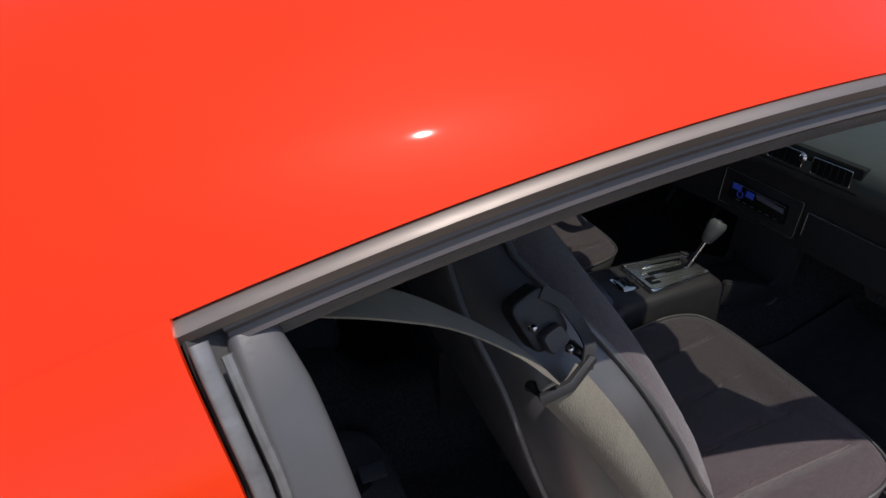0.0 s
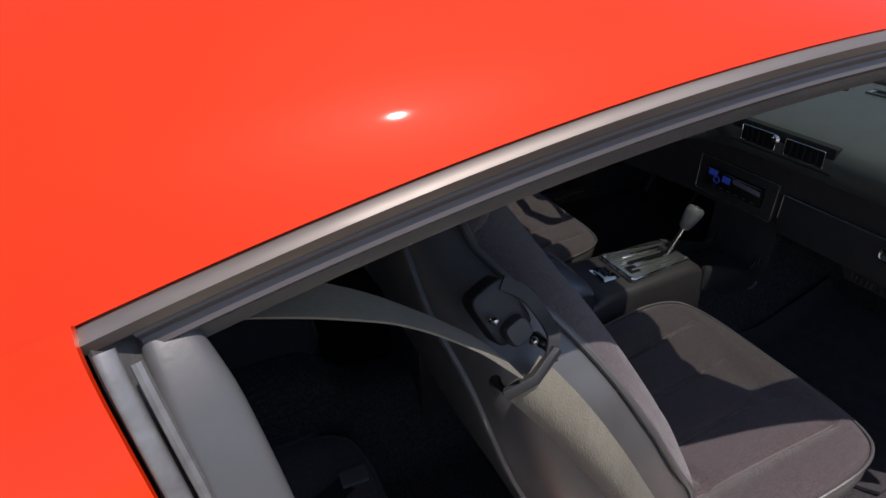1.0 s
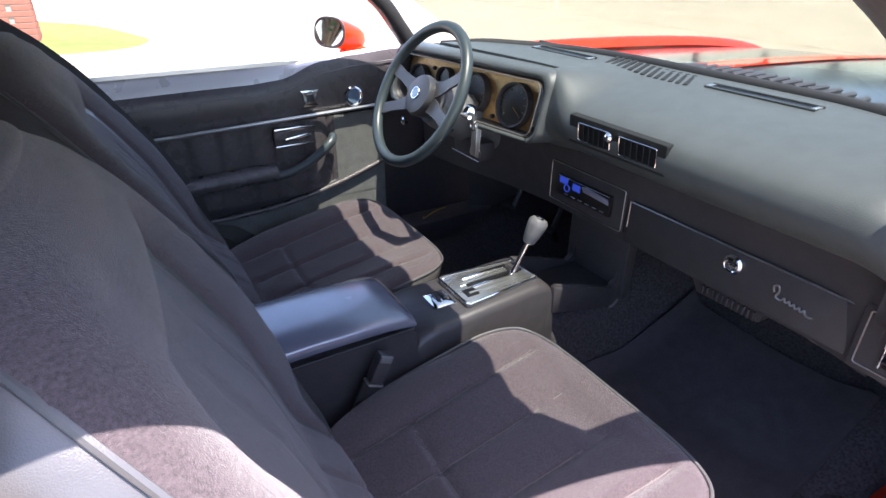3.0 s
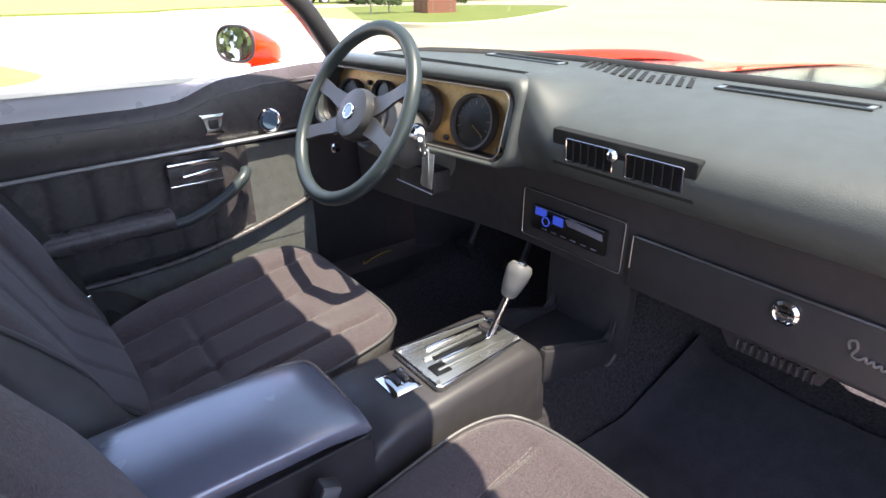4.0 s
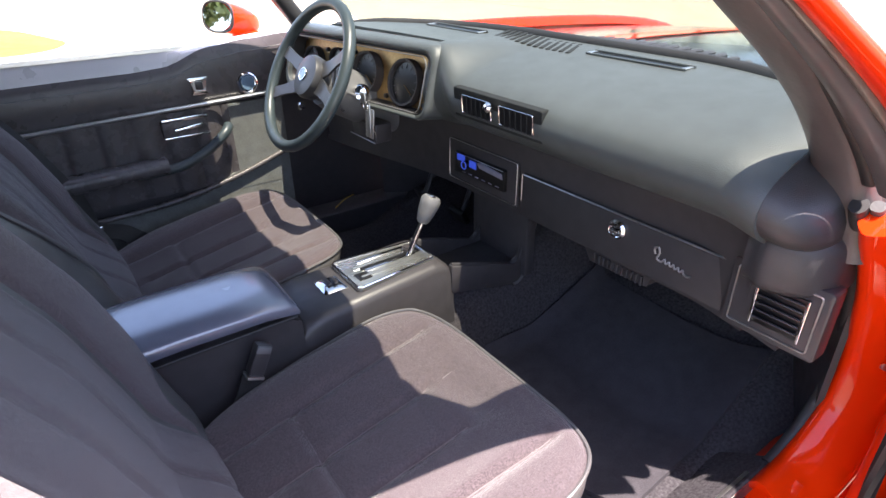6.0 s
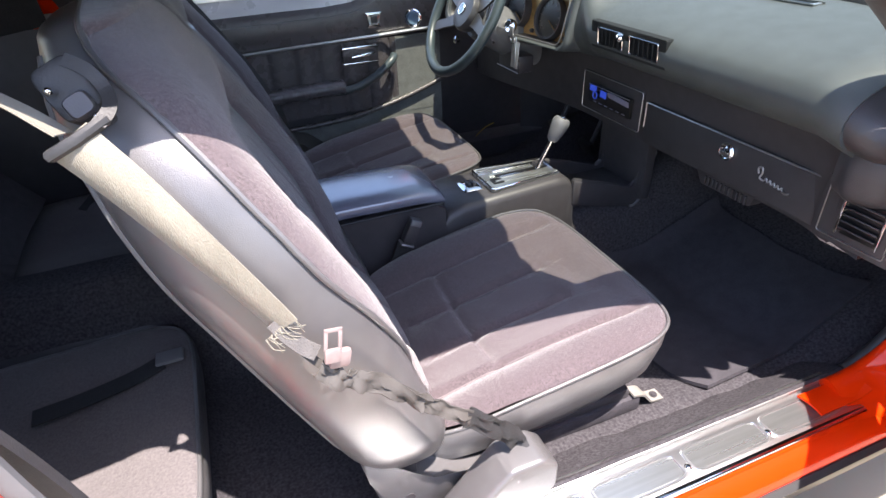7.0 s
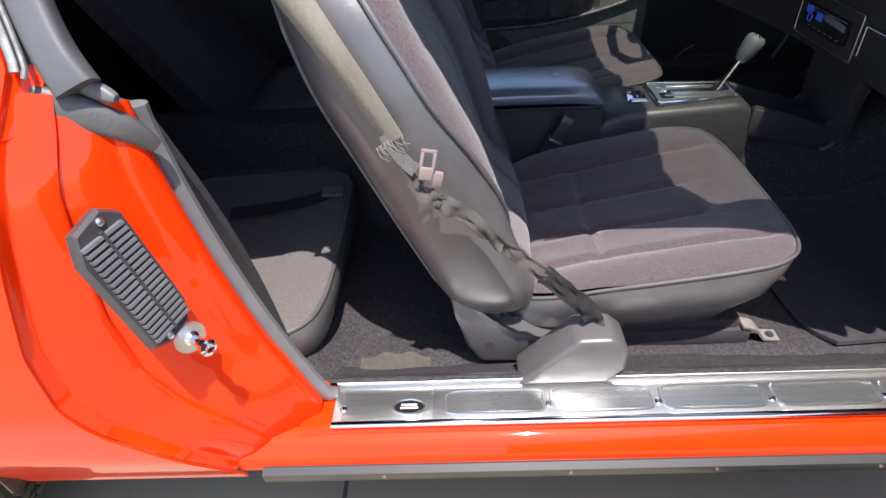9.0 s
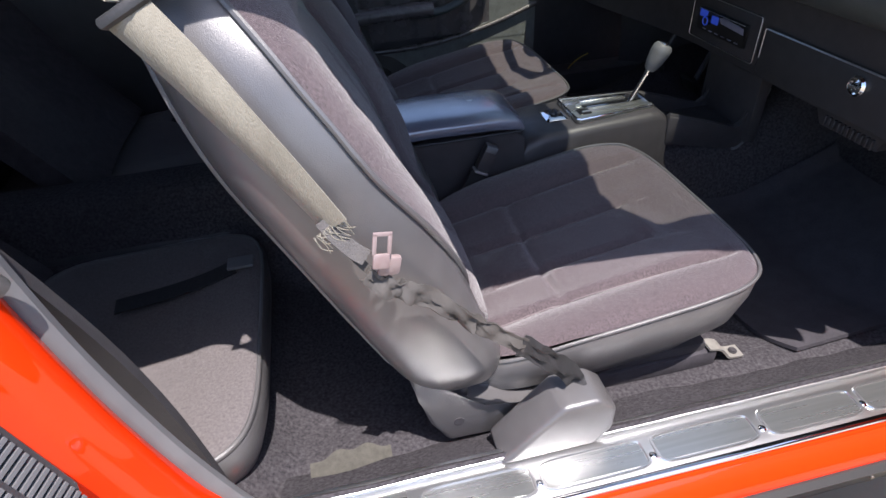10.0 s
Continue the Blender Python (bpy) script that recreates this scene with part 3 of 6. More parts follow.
part("cowl", sheet(lambda u, v: Vector((1.40 + 0.17 * u - 0.13 * abs(v) ** 2.2, 0.68 * v, 0.945 - 0.015 * math.sin(math.pi * u))), 6, 24, 0.01, vs=(-1, 1)), BLACK_PAINT, car)
for k in range(26):
    y = -0.56 + k * 0.0345
    part("cowl_louvre", box((1.665 - 0.10 * abs(y / 0.68) ** 2.2, y, bonnet_z(0.1, y) + 0.003), (0.085, 0.014, 0.010), 0.003, Euler((0.4, 0, 0)).to_matrix().to_4x4()), PLASTIC, car)

# front end of the door opening: red hinge post, its seal, hinge bolts
post = catmull([(1.070, -0.776, 0.374), (1.150, -0.780, 0.390), (1.214, -0.786, 0.438), (1.258, -0.790, 0.51), (1.264, -0.790, 0.60), (1.226, -0.790, 0.71), (1.178, -0.790, 0.80), (1.10, -0.790, 0.905)], 8)
part("hinge_post", sweep(post, super_ring(0.052, 0.022, 4, 18), lambda t: (-1, -0.5, 0.6 * (1 - t))), PAINT, car)
part("post_seal", sweep([p + Vector((-0.016, 0.052, 0.006)) for p in post[8:]], super_ring(0.011, 0.013, 2.3, 12), (-1, 0, 0.4)), RUBBER, car, "black rubber weatherstrip")
part("post_welt", sweep([p + Vector((-0.006, 0.034, 0.008)) for p in post[8:]], super_ring(0.009, 0.009, 2.3, 12), (-1, 0, 0.4)), AGED, car, "aged grey seal welt")
# Red sheet laid over the plate's end for the red reflected there.
part("plate_red_end", sheet(lambda u, v: Vector((1.00 + 0.125 * u, -0.742 - 0.050 * v, 0.392 + 0.004 * math.sin(math.pi * v) + 0.012 * max(0, u - 0.75) / 0.25)), 10, 8, 0.004), PAINT, car)
for x, y, z in ((1.085, -0.757, 0.400), (1.226, -0.806, 0.62), (1.150, -0.806, 0.80)):
    part("hinge_bolt", disc((x, y, z), 0.0055, 0.008, (-0.7, -0.6, 0.4), 6, b=0.001), STEEL, car)

# rear wheel
wheel = part("rear_wheel", spin((WHEEL_X, -0.765, 0.325), [(0.20, -0.09), (0.31, -0.10), (0.325, -0.085), (0.327, 0.085), (0.31, 0.10), (0.20, 0.09)], (0, -1, 0), 64), TYRE, car, "black treaded tyre")
part("rim", spin((WHEEL_X, -0.80, 0.325), [(0.03, 0.02), (0.05, 0.055), (0.10, 0.03), (0.17, 0.02), (0.195, 0.05), (0.20, 0.03), (0.20, -0.05)], (0, -1, 0), 40), STEEL, wheel)
for row, off in ((0, -0.055), (1, 0.0), (2, 0.055)):
    for k in range(56):
        a = 2 * math.pi * (k + 0.5 * (row % 2)) / 56
        m = Matrix.Rotation(-a, 4, "Y") @ Matrix.Rotation(0.5 - 0.5 * row, 4, "X")
        if abs((a + math.pi) % (2 * math.pi) - math.pi) < 1.3:
            part("tread_block", box((WHEEL_X + 0.329 * math.cos(a), -0.76 + off, 0.325 + 0.329 * math.sin(a)), (0.014, 0.044, 0.026), 0.003, m, 1), TYRE, wheel)
for k in range(44):
    a = 2 * math.pi * k / 44
    m = Matrix.Rotation(-a, 4, "Y") @ Matrix.Rotation(0.35, 4, "X")
    part("shoulder_lug", box((WHEEL_X + 0.298 * math.cos(a), -0.862, 0.325 + 0.298 * math.sin(a)), (0.050, 0.014, 0.024), 0.004, m, 1), TYRE, wheel)



# ---- floor and inner walls ----
def floor_z(x, y):
    z = 0.315 + 0.02 * math.exp(-((abs(y) - 0.62) / 0.06) ** 2) - 0.012 * math.exp(-((abs(y) - 0.38) / 0.2) ** 2)
    z += 0.17 * math.exp(-(abs(y) / 0.105) ** 4)
    z += 0.55 * max(0.0, x - 1.12) ** 1.15
    z += 0.09 * smooth([(-0.12, 1), (0.02, 0)], x)
    return z + 0.003 * noise.noise(Vector((x * 9, y * 9, 0)))


car_floor = finish("floor", sheet(lambda u, v: Vector((-0.9 + 2.45 * u, 0.715 * v, floor_z(-0.9 + 2.45 * u, 0.715 * v))), 110, 70, 0.006, vs=(-1, 1)), CARPET)
tagged(car_floor, "black loop-pile carpet moulded over the floor pan", "floor", kind="structure")
inner = thing("trim", (0, 0, 0.3), "black moulded inner trim panels of the cabin", "trim", kind="structure")
part("firewall", sheet(lambda u, v: Vector((1.50, 0.74 * v, 0.45 + 0.52 * u)), 4, 8, 0.01, vs=(-1, 1)), CARPET, inner)
for side in (-1, 1):
    part("kick_panel", sheet(lambda u, v: Vector((1.235 + 0.25 * u - 0.03 * v, side * (0.750 - 0.16 * u), 0.33 + 0.50 * v)), 10, 6, 0.01), PLASTIC, inner)
    part("quarter_trim", sheet(lambda u, v: Vector((-0.15 - 0.75 * u + 0.10 * (1 - v) * (1 - u), side * (0.735 - 0.10 * u - 0.04 * math.sin(math.pi * v)), 0.36 + (0.555 + 0.045 * min(1, u * 6)) * v - 0.1 * u * v)), 14, 14, 0.012), VINYL, inner)
    part("upper_quarter_trim", sheet(lambda u, v: Vector((-0.262 - 0.555 * u, side * (0.74 - 0.10 * v - 0.03 * u), 0.95 + 0.26 * v - 0.12 * u)), 10, 8, 0.01), HEADLINER, inner)
part("sill_carpet", sheet(lambda u, v: Vector((-0.02 + 1.17 * u, -0.645 - 0.085 * v + 0.010 * (1 - v) * noise.noise(Vector((u * 16, 0.5, 1))), 0.335 + 0.063 * v - 0.006 * (1 - v) * math.sin(9 * u) + 0.004 * noise.noise(Vector((u * 12, v * 2, 3))))), 60, 8, 0.006), CARPET, inner)

# ---- sill plate ----
plate = thing("sill_plate", (0.5, -0.77, 0.384), "bright scratched metal door sill plate with pressed panels", "sill plate")
part("plate_body", box((0.545, -0.765, 0.3865), (1.10, 0.088, 0.004), 0.0015), STEEL, plate)
part("plate_lip", sweep([Vector((x, -0.722, 0.392)) for x in np.linspace(-0.005, 1.09, 8)], super_ring(0.010, 0.006, 2.2, 10), (0, 0, 1)), STEEL, plate)
part("plate_edge", sweep([Vector((x, -0.808, 0.388)) for x in np.linspace(-0.005, 1.09, 8)], super_ring(0.006, 0.004, 2.2, 10), (0, 0, 1)), CHROME, plate)


def ring_plate(cx, cy, a, b, n, r):
    return [Vector((cx + p, cy + q, 0.3895)) for p, q in super_ring(a, b, n, 36)]


for k, cx in enumerate((0.262, 0.438, 0.618, 0.800, 0.975)):
    pan = part("pressed_panel", sheet(lambda u, v: Vector((cx + 0.078 * u, -0.770 + 0.020 * v, 0.3892)), 2, 2, 0.001, (-1, 1), (-1, 1)), PANEL_BRUSHED, plate)
    part("panel_bead", tube(ring_plate(cx, -0.770, 0.082, 0.024, 6, 0), 0.0024, 6, True), STEEL, pan)
part("dark_band", box((0.085, -0.770, 0.3893), (0.15, 0.062, 0.0016), 0.0006), PANEL_BRUSHED, plate, "dark brushed rear end")
badge = part("oval_badge", sheet(lambda u, v: Vector((0.121 + 0.026 * u * math.cos(2 * math.pi * v), -0.778 + 0.014 * u * math.sin(2 * math.pi * v), 0.3912)), 3, 28, 0.0012, (0.001, 1)), DIAL, plate, "black oval maker's badge with plain bars")
part("badge_rim", tube([Vector((0.121 + p, -0.778 + q, 0.3915)) for p, q in super_ring(0.027, 0.015, 2, 32)], 0.0026, 6, True), STEEL, badge)
for dx, dy, w in ((0, 0.003, 0.026), (0, -0.003, 0.030)):
    part("badge_bar", box((0.121 + dx, -0.778 + dy, 0.3922), (w, 0.0032, 0.0008), 0), WHITE, badge)
for x in (0.0115, 0.350, 0.528, 0.710, 0.888, 1.07):
    part("screw", spin((x, -0.779, 0.389), [(0.006, 0), (0.006, 0.0014), (0.003, 0.003), (0.0005, 0.0032)], (0, 0, 1), 14), CHROME, plate)


# ---- bucket seats ----
CX, CA, CB = 0.535, 0.268, 0.256


def edge_z(x):
    return lerp([(0.26, 0.455), (0.34, 0.480), (0.45, 0.508), (0.575, 0.530), (0.69, 0.549), (0.77, 0.556), (0.82, 0.548)], x)


def groove(d, w):
    return math.exp(-(d / w) ** 2)


def cushion_z(x, y):
    u, v = (x - CX) / CA, y / CB
    rho = (abs(u) ** 5 + abs(v) ** 5) ** 0.2
    z = edge_z(x) + 0.019 * math.sqrt(max(0.0, 1 - rho ** 8)) - 0.040 * max(0.0, 1 - abs(v) ** 2.5) ** 2 * max(0.0, 1 - rho ** 5)
    z -= 0.010 * max(0.0, u) ** 4 * max(0.0, 1 - rho ** 8)
    for c in (-0.62, -0.21, 0.21, 0.62):
        z -= 0.011 * groove(v - c * (1 + 0.10 * max(0, u)), 0.030) * smooth([(-1, 1), (0.75, 1), (0.95, 0)], u)
    if abs(v) < 0.64:
        z -= 0.009 * groove(x - 0.475, 0.007)
    z -= 0.006 * math.exp(-((abs(v) - 0.66) / 0.05) ** 2) * max(0.0, 1 - rho ** 6)
    z += 0.0012 * noise.noise(Vector((x * 22, y * 22, 0.3)))
    return z


def flare(p, q):
    """The cushion narrows towards its rear."""
    return q * (1 + 0.035 * p / CA - (0.11 if q > 0 else 0.045) * max(0.0, -p / CA) ** 2)


def cushion_ring(r, k=120, n=5):
    return [(CX + p, flare(p, q)) for p, q in super_ring(CA * r, CB * r, n, k)]


FRONT = [(0.48, 0.366), (0.52, 0.372), (0.66, 0.334), (0.80, 0.288), (0.92, 0.226), (1.0, 0.172), (1.07, 0.118), (1.10, 0.088), (1.13, 0.046)]
REAR = [(0.48, 0.205), (0.52, 0.166), (0.66, 0.104), (0.80, 0.044), (0.86, 0.016), (0.92, -0.006), (1.0, -0.028), (1.07, -0.048), (1.10, -0.050), (1.13, -0.044)]
HALF = [(0.48, 0.262), (0.53, 0.292), (0.66, 0.298), (0.80, 0.300), (0.90, 0.294), (0.98, 0.274), (1.04, 0.241), (1.08, 0.206), (1.108, 0.160), (1.13, 0.096)]


def hollow(s, w):
    """How far the sewn centre lies behind the bolsters, w from 0 at the middle to 1 at the side."""
    return 0.078 * smooth([(0.50, 0.35), (0.62, 1), (0.94, 1), (1.05, 0.25), (1.11, 0)], s) * smooth([(0.48, 1), (0.94, 0)], w)


def back_power(s):
    return smooth([(0.95, 3.6), (1.12, 2.5)], s)


def front_power(s):
    """The padded face is rounder than the flat rear."""
    return smooth([(0.52, 2.9), (0.80, 2.8), (1.12, 2.5)], s)


def back_slope(s):
    return 0.0875 + 0.17 * smooth([(0.99, 0), (1.12, 1)], s)


def back_ring(s, k=64):
    """A level ring of the seat back at height s, starting at the middle of the front."""
    f, r, b = smooth_line(FRONT, s), smooth_line(REAR, s), smooth_line(HALF, s)
    out = []
    face, rear_side = (super_ring((f - r) / 2, b, n, k) for n in (front_power(s), back_power(s)))
    for front_point, rear_point in zip(face, rear_side):
        p, q = front_point if front_point[0] > 1e-9 else rear_point
        x = (f + r) / 2 + p
        if p > 0:
            x -= hollow(s, abs(q) / b)
        out.append(Vector((x, q, s + back_slope(s) * (x - f))))
    return out


def smooth_line(table, s):
    xs, ys = [p[0] for p in table], [p[1] for p in table]
    h = 0.02
    return float(sum(np.interp(s + d, xs, ys) for d in (-h, -h / 2, 0, h / 2, h)) / 5)


def front_seat(y0):
    seat = thing("bucket_seat", (0.45, 0, 0.33), "black high-back bucket seat, velour centre and vinyl bolsters", "car seat", "front seats")
    # cushion: velour top, vinyl skirt, piping
    rings = [[Vector((x, y, cushion_z(x, y))) for x, y in cushion_ring(max(r, 0.002))] for r in list(np.linspace(0, 0.9, 40)) + [0.925, 0.95, 0.97, 0.985, 0.995, 1.0]]
    cushion = part("cushion", loft(rings, False), VELOUR, seat, "charcoal velour cushion with sewn channels", 60)
    for c in (-0.62, -0.21, 0.21, 0.62):
        line = [(CX + u * CA, c * (1 + 0.10 * max(0, u)) * CB) for u in np.linspace(-0.9, 0.82, 36)]
        part("seam", tube([Vector((x, y, cushion_z(x, y) + 0.0018)) for x, y in line], 0.0010, 5), SEAM, cushion)
    line = [(0.475, v * CB) for v in np.linspace(-0.62, 0.62, 30)]
    part("seam", tube([Vector((x, y, cushion_z(x, y) + 0.0007)) for x, y in line], 0.0011, 5, up=(1, 0, 1)), SEAM, cushion)
    skirt = []
    for drop, grow in ((0.0, 0.0), (0.006, 0.004), (0.03, 0.006), (0.07, 0.001), (0.12, -0.03), (0.165, -0.055)):
        ring = []
        for p, q in super_ring(CA + grow, CB + grow, 5, 120):
            z = edge_z(CX + p) - drop * (1 + 0.6 * (edge_z(CX + p) - 0.48))
            x = CX + p - (0.42 * drop if p > 0.15 else 0) * max(0, (p - 0.15) / 0.12)
            ring.append(Vector((x, flare(p, q), max(z, 0.355 + 0.01 * p))))
        skirt.append(ring)
    part("skirt", loft(skirt, False), SEAT_VINYL, seat, "grained vinyl side skirt", 60)
    part("piping", tube([Vector((x, y, edge_z(x) + 0.001)) for x, y in [(CX + p, flare(p, q)) for p, q in super_ring(CA + 0.003, CB + 0.003, 5, 120)]], 0.0032, 8, True), SEAT_VINYL, cushion)
    # back: vinyl shell, velour insert, piping down both sides, hard back panel
    hs = list(np.linspace(0.485, 1.110, 48)) + [1.118, 1.124, 1.128]
    shell = [back_ring(s) for s in hs]
    c = sum(shell[0], Vector()) / len(shell[0])
    low = [[c + (p - c) * k + Vector((0, 0, -d)) for p in shell[0]] for k, d in ((0.55, 0.030), (0.85, 0.020), (0.96, 0.008))]
    t = sum(shell[-1], Vector()) / len(shell[-1])
    high = [[t + (p - t) * k + Vector((0, 0, d)) for p in shell[-1]] for k, d in ((0.92, 0.006), (0.75, 0.010), (0.4, 0.012))]
    back = part("backrest", loft(low + shell + high), SEAT_VINYL, seat, "grained vinyl backrest shell", 60)

    def insert(u, v):
        """The velour face, wrapped round the bolsters as far as its piping."""
        s = 0.50 + 0.620 * u
        f, r, b = smooth_line(FRONT, s), smooth_line(REAR, s), smooth_line(HALF, s)
        wrap = smooth_line([(0.5, 0.93), (0.64, 0.82), (0.69, 0.74), (0.78, 0.58), (0.87, 0.44), (0.96, 0.385), (1.05, 0.33), (1.085, 0.26), (1.105, 0.14), (1.12, 0.05)], s)
        n2 = front_power(s) / 2
        end = math.acos(wrap ** n2)
        k = abs(v) * end
        q = math.copysign(b * math.sin(k) ** (1 / n2), v) if v else 0.0
        p = (f - r) / 2 * math.cos(k) ** (1 / n2)
        w = abs(q) / b
        x = (f + r) / 2 + p - hollow(s, w)
        x += 0.004 * (1 - w ** 4)
        q += math.copysign(0.0035 * w ** 4, q)
        fade = smooth([(0.62, 1), (0.72, 0)], u)
        for c0 in (-0.60, -0.20, 0.20, 0.60):
            x -= (0.012 if abs(c0) > 0.5 else 0.008) * groove(q / b - c0, 0.030) * (fade if abs(c0) < 0.5 else smooth([(0.70, 1), (0.82, 0)], u))
        x -= 0.008 * groove(u - 0.66 - 0.10 * (1 - w * w), 0.012) * (1 - w ** 3)
        return Vector((x, q, s + back_slope(s) * (x - f)))

    part("insert", sheet(insert, 60, 96, 0.004, vs=(-1, 1)), VELOUR, back, "charcoal velour centre panel with sewn channels", 60)
    crown = t + Vector((0.004, 0, 0.0195))

    def insert_top(u, v):
        """The velour carried on over the crown of the seat back."""
        e = insert(1.0, v)
        p = crown + (e - crown) * (1 - u)
        p.z = e.z + (crown.z - e.z) * math.sin(math.pi / 2 * u) ** 0.30
        return p

    part("insert_top", sheet(lambda u, v: insert_top(u ** 2.2, v), 22, 60, 0.003, vs=(-1, 1)), VELOUR, back, "", 60)
    for sgn in (-1, 1):
        part("piping", tube([insert(u, sgn * 1.0) + Vector((0.0, sgn * 0.001, 0)) for u in np.linspace(0, 0.99, 40)] + [insert_top(u, sgn * 1.0) for u in (0.01, 0.03, 0.07, 0.13, 0.2, 0.3, 0.4, 0.55, 0.7, 0.85, 0.97)], 0.0042, 8, up=(1, 0, 0)), SEAT_VINYL, back)
        edge = [back_ring(s, 64)[(32 + sgn * -7) % 64] for s in np.linspace(0.50, 1.115, 40)]
        part("rear_piping", tube(edge, 0.0045, 8, up=(1, 0, 0)), GREY_TRIM, back)
    # hinge cover and runners
    for sgn in (-1, 1):
        part("hinge_cover", prism([(0.188, 0.540), (0.202, 0.468), (0.218, 0.400), (0.244, 0.352), (0.40, 0.345), (0.42, 0.362), (0.42, 0.398), (0.36, 0.404), (0.305, 0.426), (0.262, 0.452), (0.236, 0.478), (0.212, 0.515)], "y", sgn * 0.225, sgn * 0.268, 0.010, 3), SEAT_VINYL, seat)
        hinge = part("hinge_link", box((0.265, sgn * 0.247, 0.452), (0.034, 0.020, 0.075), 0.006), PLASTIC, seat)
        part("pivot_pin", disc((0.262, sgn * 0.262, 0.40), 0.011, 0.014, (0, 1, 0), 16, b=0.002), PLASTIC, hinge)
        runner = part("runner", box((0.49, sgn * 0.20, 0.345), (0.54, 0.036, 0.040), 0.006), MAT, seat)
        foot = part("runner_foot", sweep(catmull([(0.74, sgn * 0.205, 0.372), (0.765, sgn * 0.205, 0.364), (0.779, sgn * 0.205, 0.348), (0.790, sgn * 0.205, 0.337), (0.818, sgn * 0.205, 0.334)], 5), [(-0.014, -0.002), (0.014, -0.002), (0.014, 0.002), (-0.014, 0.002)], (0, 0, 1)), BARE, runner, "pale bent metal runner foot")
        part("bolt", disc((0.803, sgn * 0.205, 0.339), 0.008, 0.006, (0.1, 0, 1), 18, b=0.002), PLASTIC, runner)
    part("cushion_pan", box((0.52, 0, 0.36), (0.44, 0.42, 0.05), 0.01), PLASTIC, seat)
    return seat


passenger_seat = front_seat(0)
passenger_seat.location.y = -0.385
driver_seat = copy_thing(passenger_seat, pose(0.45, 0.405, 0.33))
for child in driver_seat.children:
    if child.name.startswith("backrest"):
        # the driver's backrest leans further back
        home = driver_seat.matrix_world @ child.matrix_parent_inverse
        hinge_at = Vector((0.25, 0.405, 0.46))
        lean = Matrix.Translation(hinge_at) @ Matrix.Rotation(radians(-4), 4, "Y") @ Matrix.Translation(-hinge_at)
        child.matrix_basis = home.inverted() @ lean @ home @ child.matrix_basis
driver_seat["label"] = "black velour bucket seat behind the steering wheel"

# ---- rear seat ----
rear = thing("rear_seat", (-0.3, 0, 0.3), "black velour rear bench with two scooped places", "car seat")
for sgn in (-1, 1):
    def rear_z(x, y, rho):
        u, v = (-0.035 - x) / 0.46, (y - 0.40) / 0.29
        return 0.470 - 0.02 * u - 0.030 * math.exp(-(v / 0.5) ** 2) * math.sin(math.pi * min(1, max(0, u))) + 0.016 * math.sqrt(max(0.0, 1 - rho ** 8)) - 0.003 * groove(u - 0.26, 0.012) + 0.0015 * noise.noise(Vector((x * 20, y * 20, sgn)))

    def rear_ring(r, z=None, grow=0.0):
        out = []
        for p, q in super_ring(0.23 * r + grow, 0.29 * r + grow, 5.5, 88):
            x, y = -0.265 + p, 0.40 + q
            out.append(Vector((x, sgn * y, rear_z(x, y, r) if z is None else rear_z(x, y, 1) + z)))
        return out

    base = part("rear_cushion", loft([rear_ring(max(r, 0.002)) for r in list(np.linspace(0, 0.92, 22)) + [0.95, 0.975, 0.99, 1.0]], False), REAR_CLOTH, rear, "black velour rear cushion", 60)
    part("rear_piping", tube([p + Vector((0, 0, 0.001)) for p in rear_ring(1.0)], 0.0045, 8, True), SEAT_VINYL, base)
    part("rear_cushion_base", loft([rear_ring(1.0, 0.0), rear_ring(1.0, -0.012, 0.007), rear_ring(1.0, -0.05, 0.006), rear_ring(1.0, -0.10, -0.012), rear_ring(1.0, -0.14, -0.04)], False), SEAT_VINYL, rear, "", 60)
    part("rear_backrest", sheet(lambda u, v: Vector((-0.47 - 0.26 * u - 0.03 * math.exp(-(v / 0.5) ** 2) * math.sin(math.pi * u), sgn * (0.40 + 0.29 * v), 0.45 + 0.42 * u)), 20, 20, 0.06, vs=(-1, 1)), DARK_VELOUR, rear, angle=60)
part("seat_bulkhead", box((-0.80, 0, 0.60), (0.02, 1.5, 0.62), 0.005), CARPET, rear)
part("rear_hump", box((-0.33, 0, 0.44), (0.5, 0.22, 0.10), 0.04, seg=4), VINYL, rear)



# ---- dashboard ----
RADIO_PLATE = material("pale lavender satin fascia", (0.34, 0.34, 0.44), 0.3, metal=0.4, scale=60)
SLOT = material("dark grille slot", (0.020, 0.022, 0.023), 0.7, scale=50, spec=0.25)
dash = thing("dashboard", (1.15, 0, 0.60), "black padded dashboard with vents, radio and glovebox", "dashboard")


def dash_x(y):
    """How far the dash's face bends back towards its ends."""
    return -0.10 * smooth([(0.12, 0), (0.74, 1)], y) - 0.04 * smooth([(-0.74, 1), (-0.52, 0)], y)


PAD = catmull([(1.345, 0.996, 0), (1.30, 0.998, 0), (1.20, 0.991, 0), (1.11, 0.976, 0), (1.045, 0.958, 0), (1.012, 0.940, 0), (0.999, 0.920, 0), (0.998, 0.902, 0), (1.008, 0.883, 0), (1.030, 0.864, 0), (1.064, 0.847, 0), (1.105, 0.835, 0)], 6)


# beside the dials the pad stands up to the height of their hood
PAD_TALL = catmull([(1.345, 0.996, 0), (1.30, 1.000, 0), (1.20, 1.003, 0), (1.12, 1.006, 0), (1.07, 1.007, 0), (1.046, 1.002, 0), (1.034, 0.988, 0), (1.026, 0.962, 0), (1.018, 0.934, 0), (1.012, 0.905, 0), (1.020, 0.872, 0), (1.06, 0.840, 0)], 6)


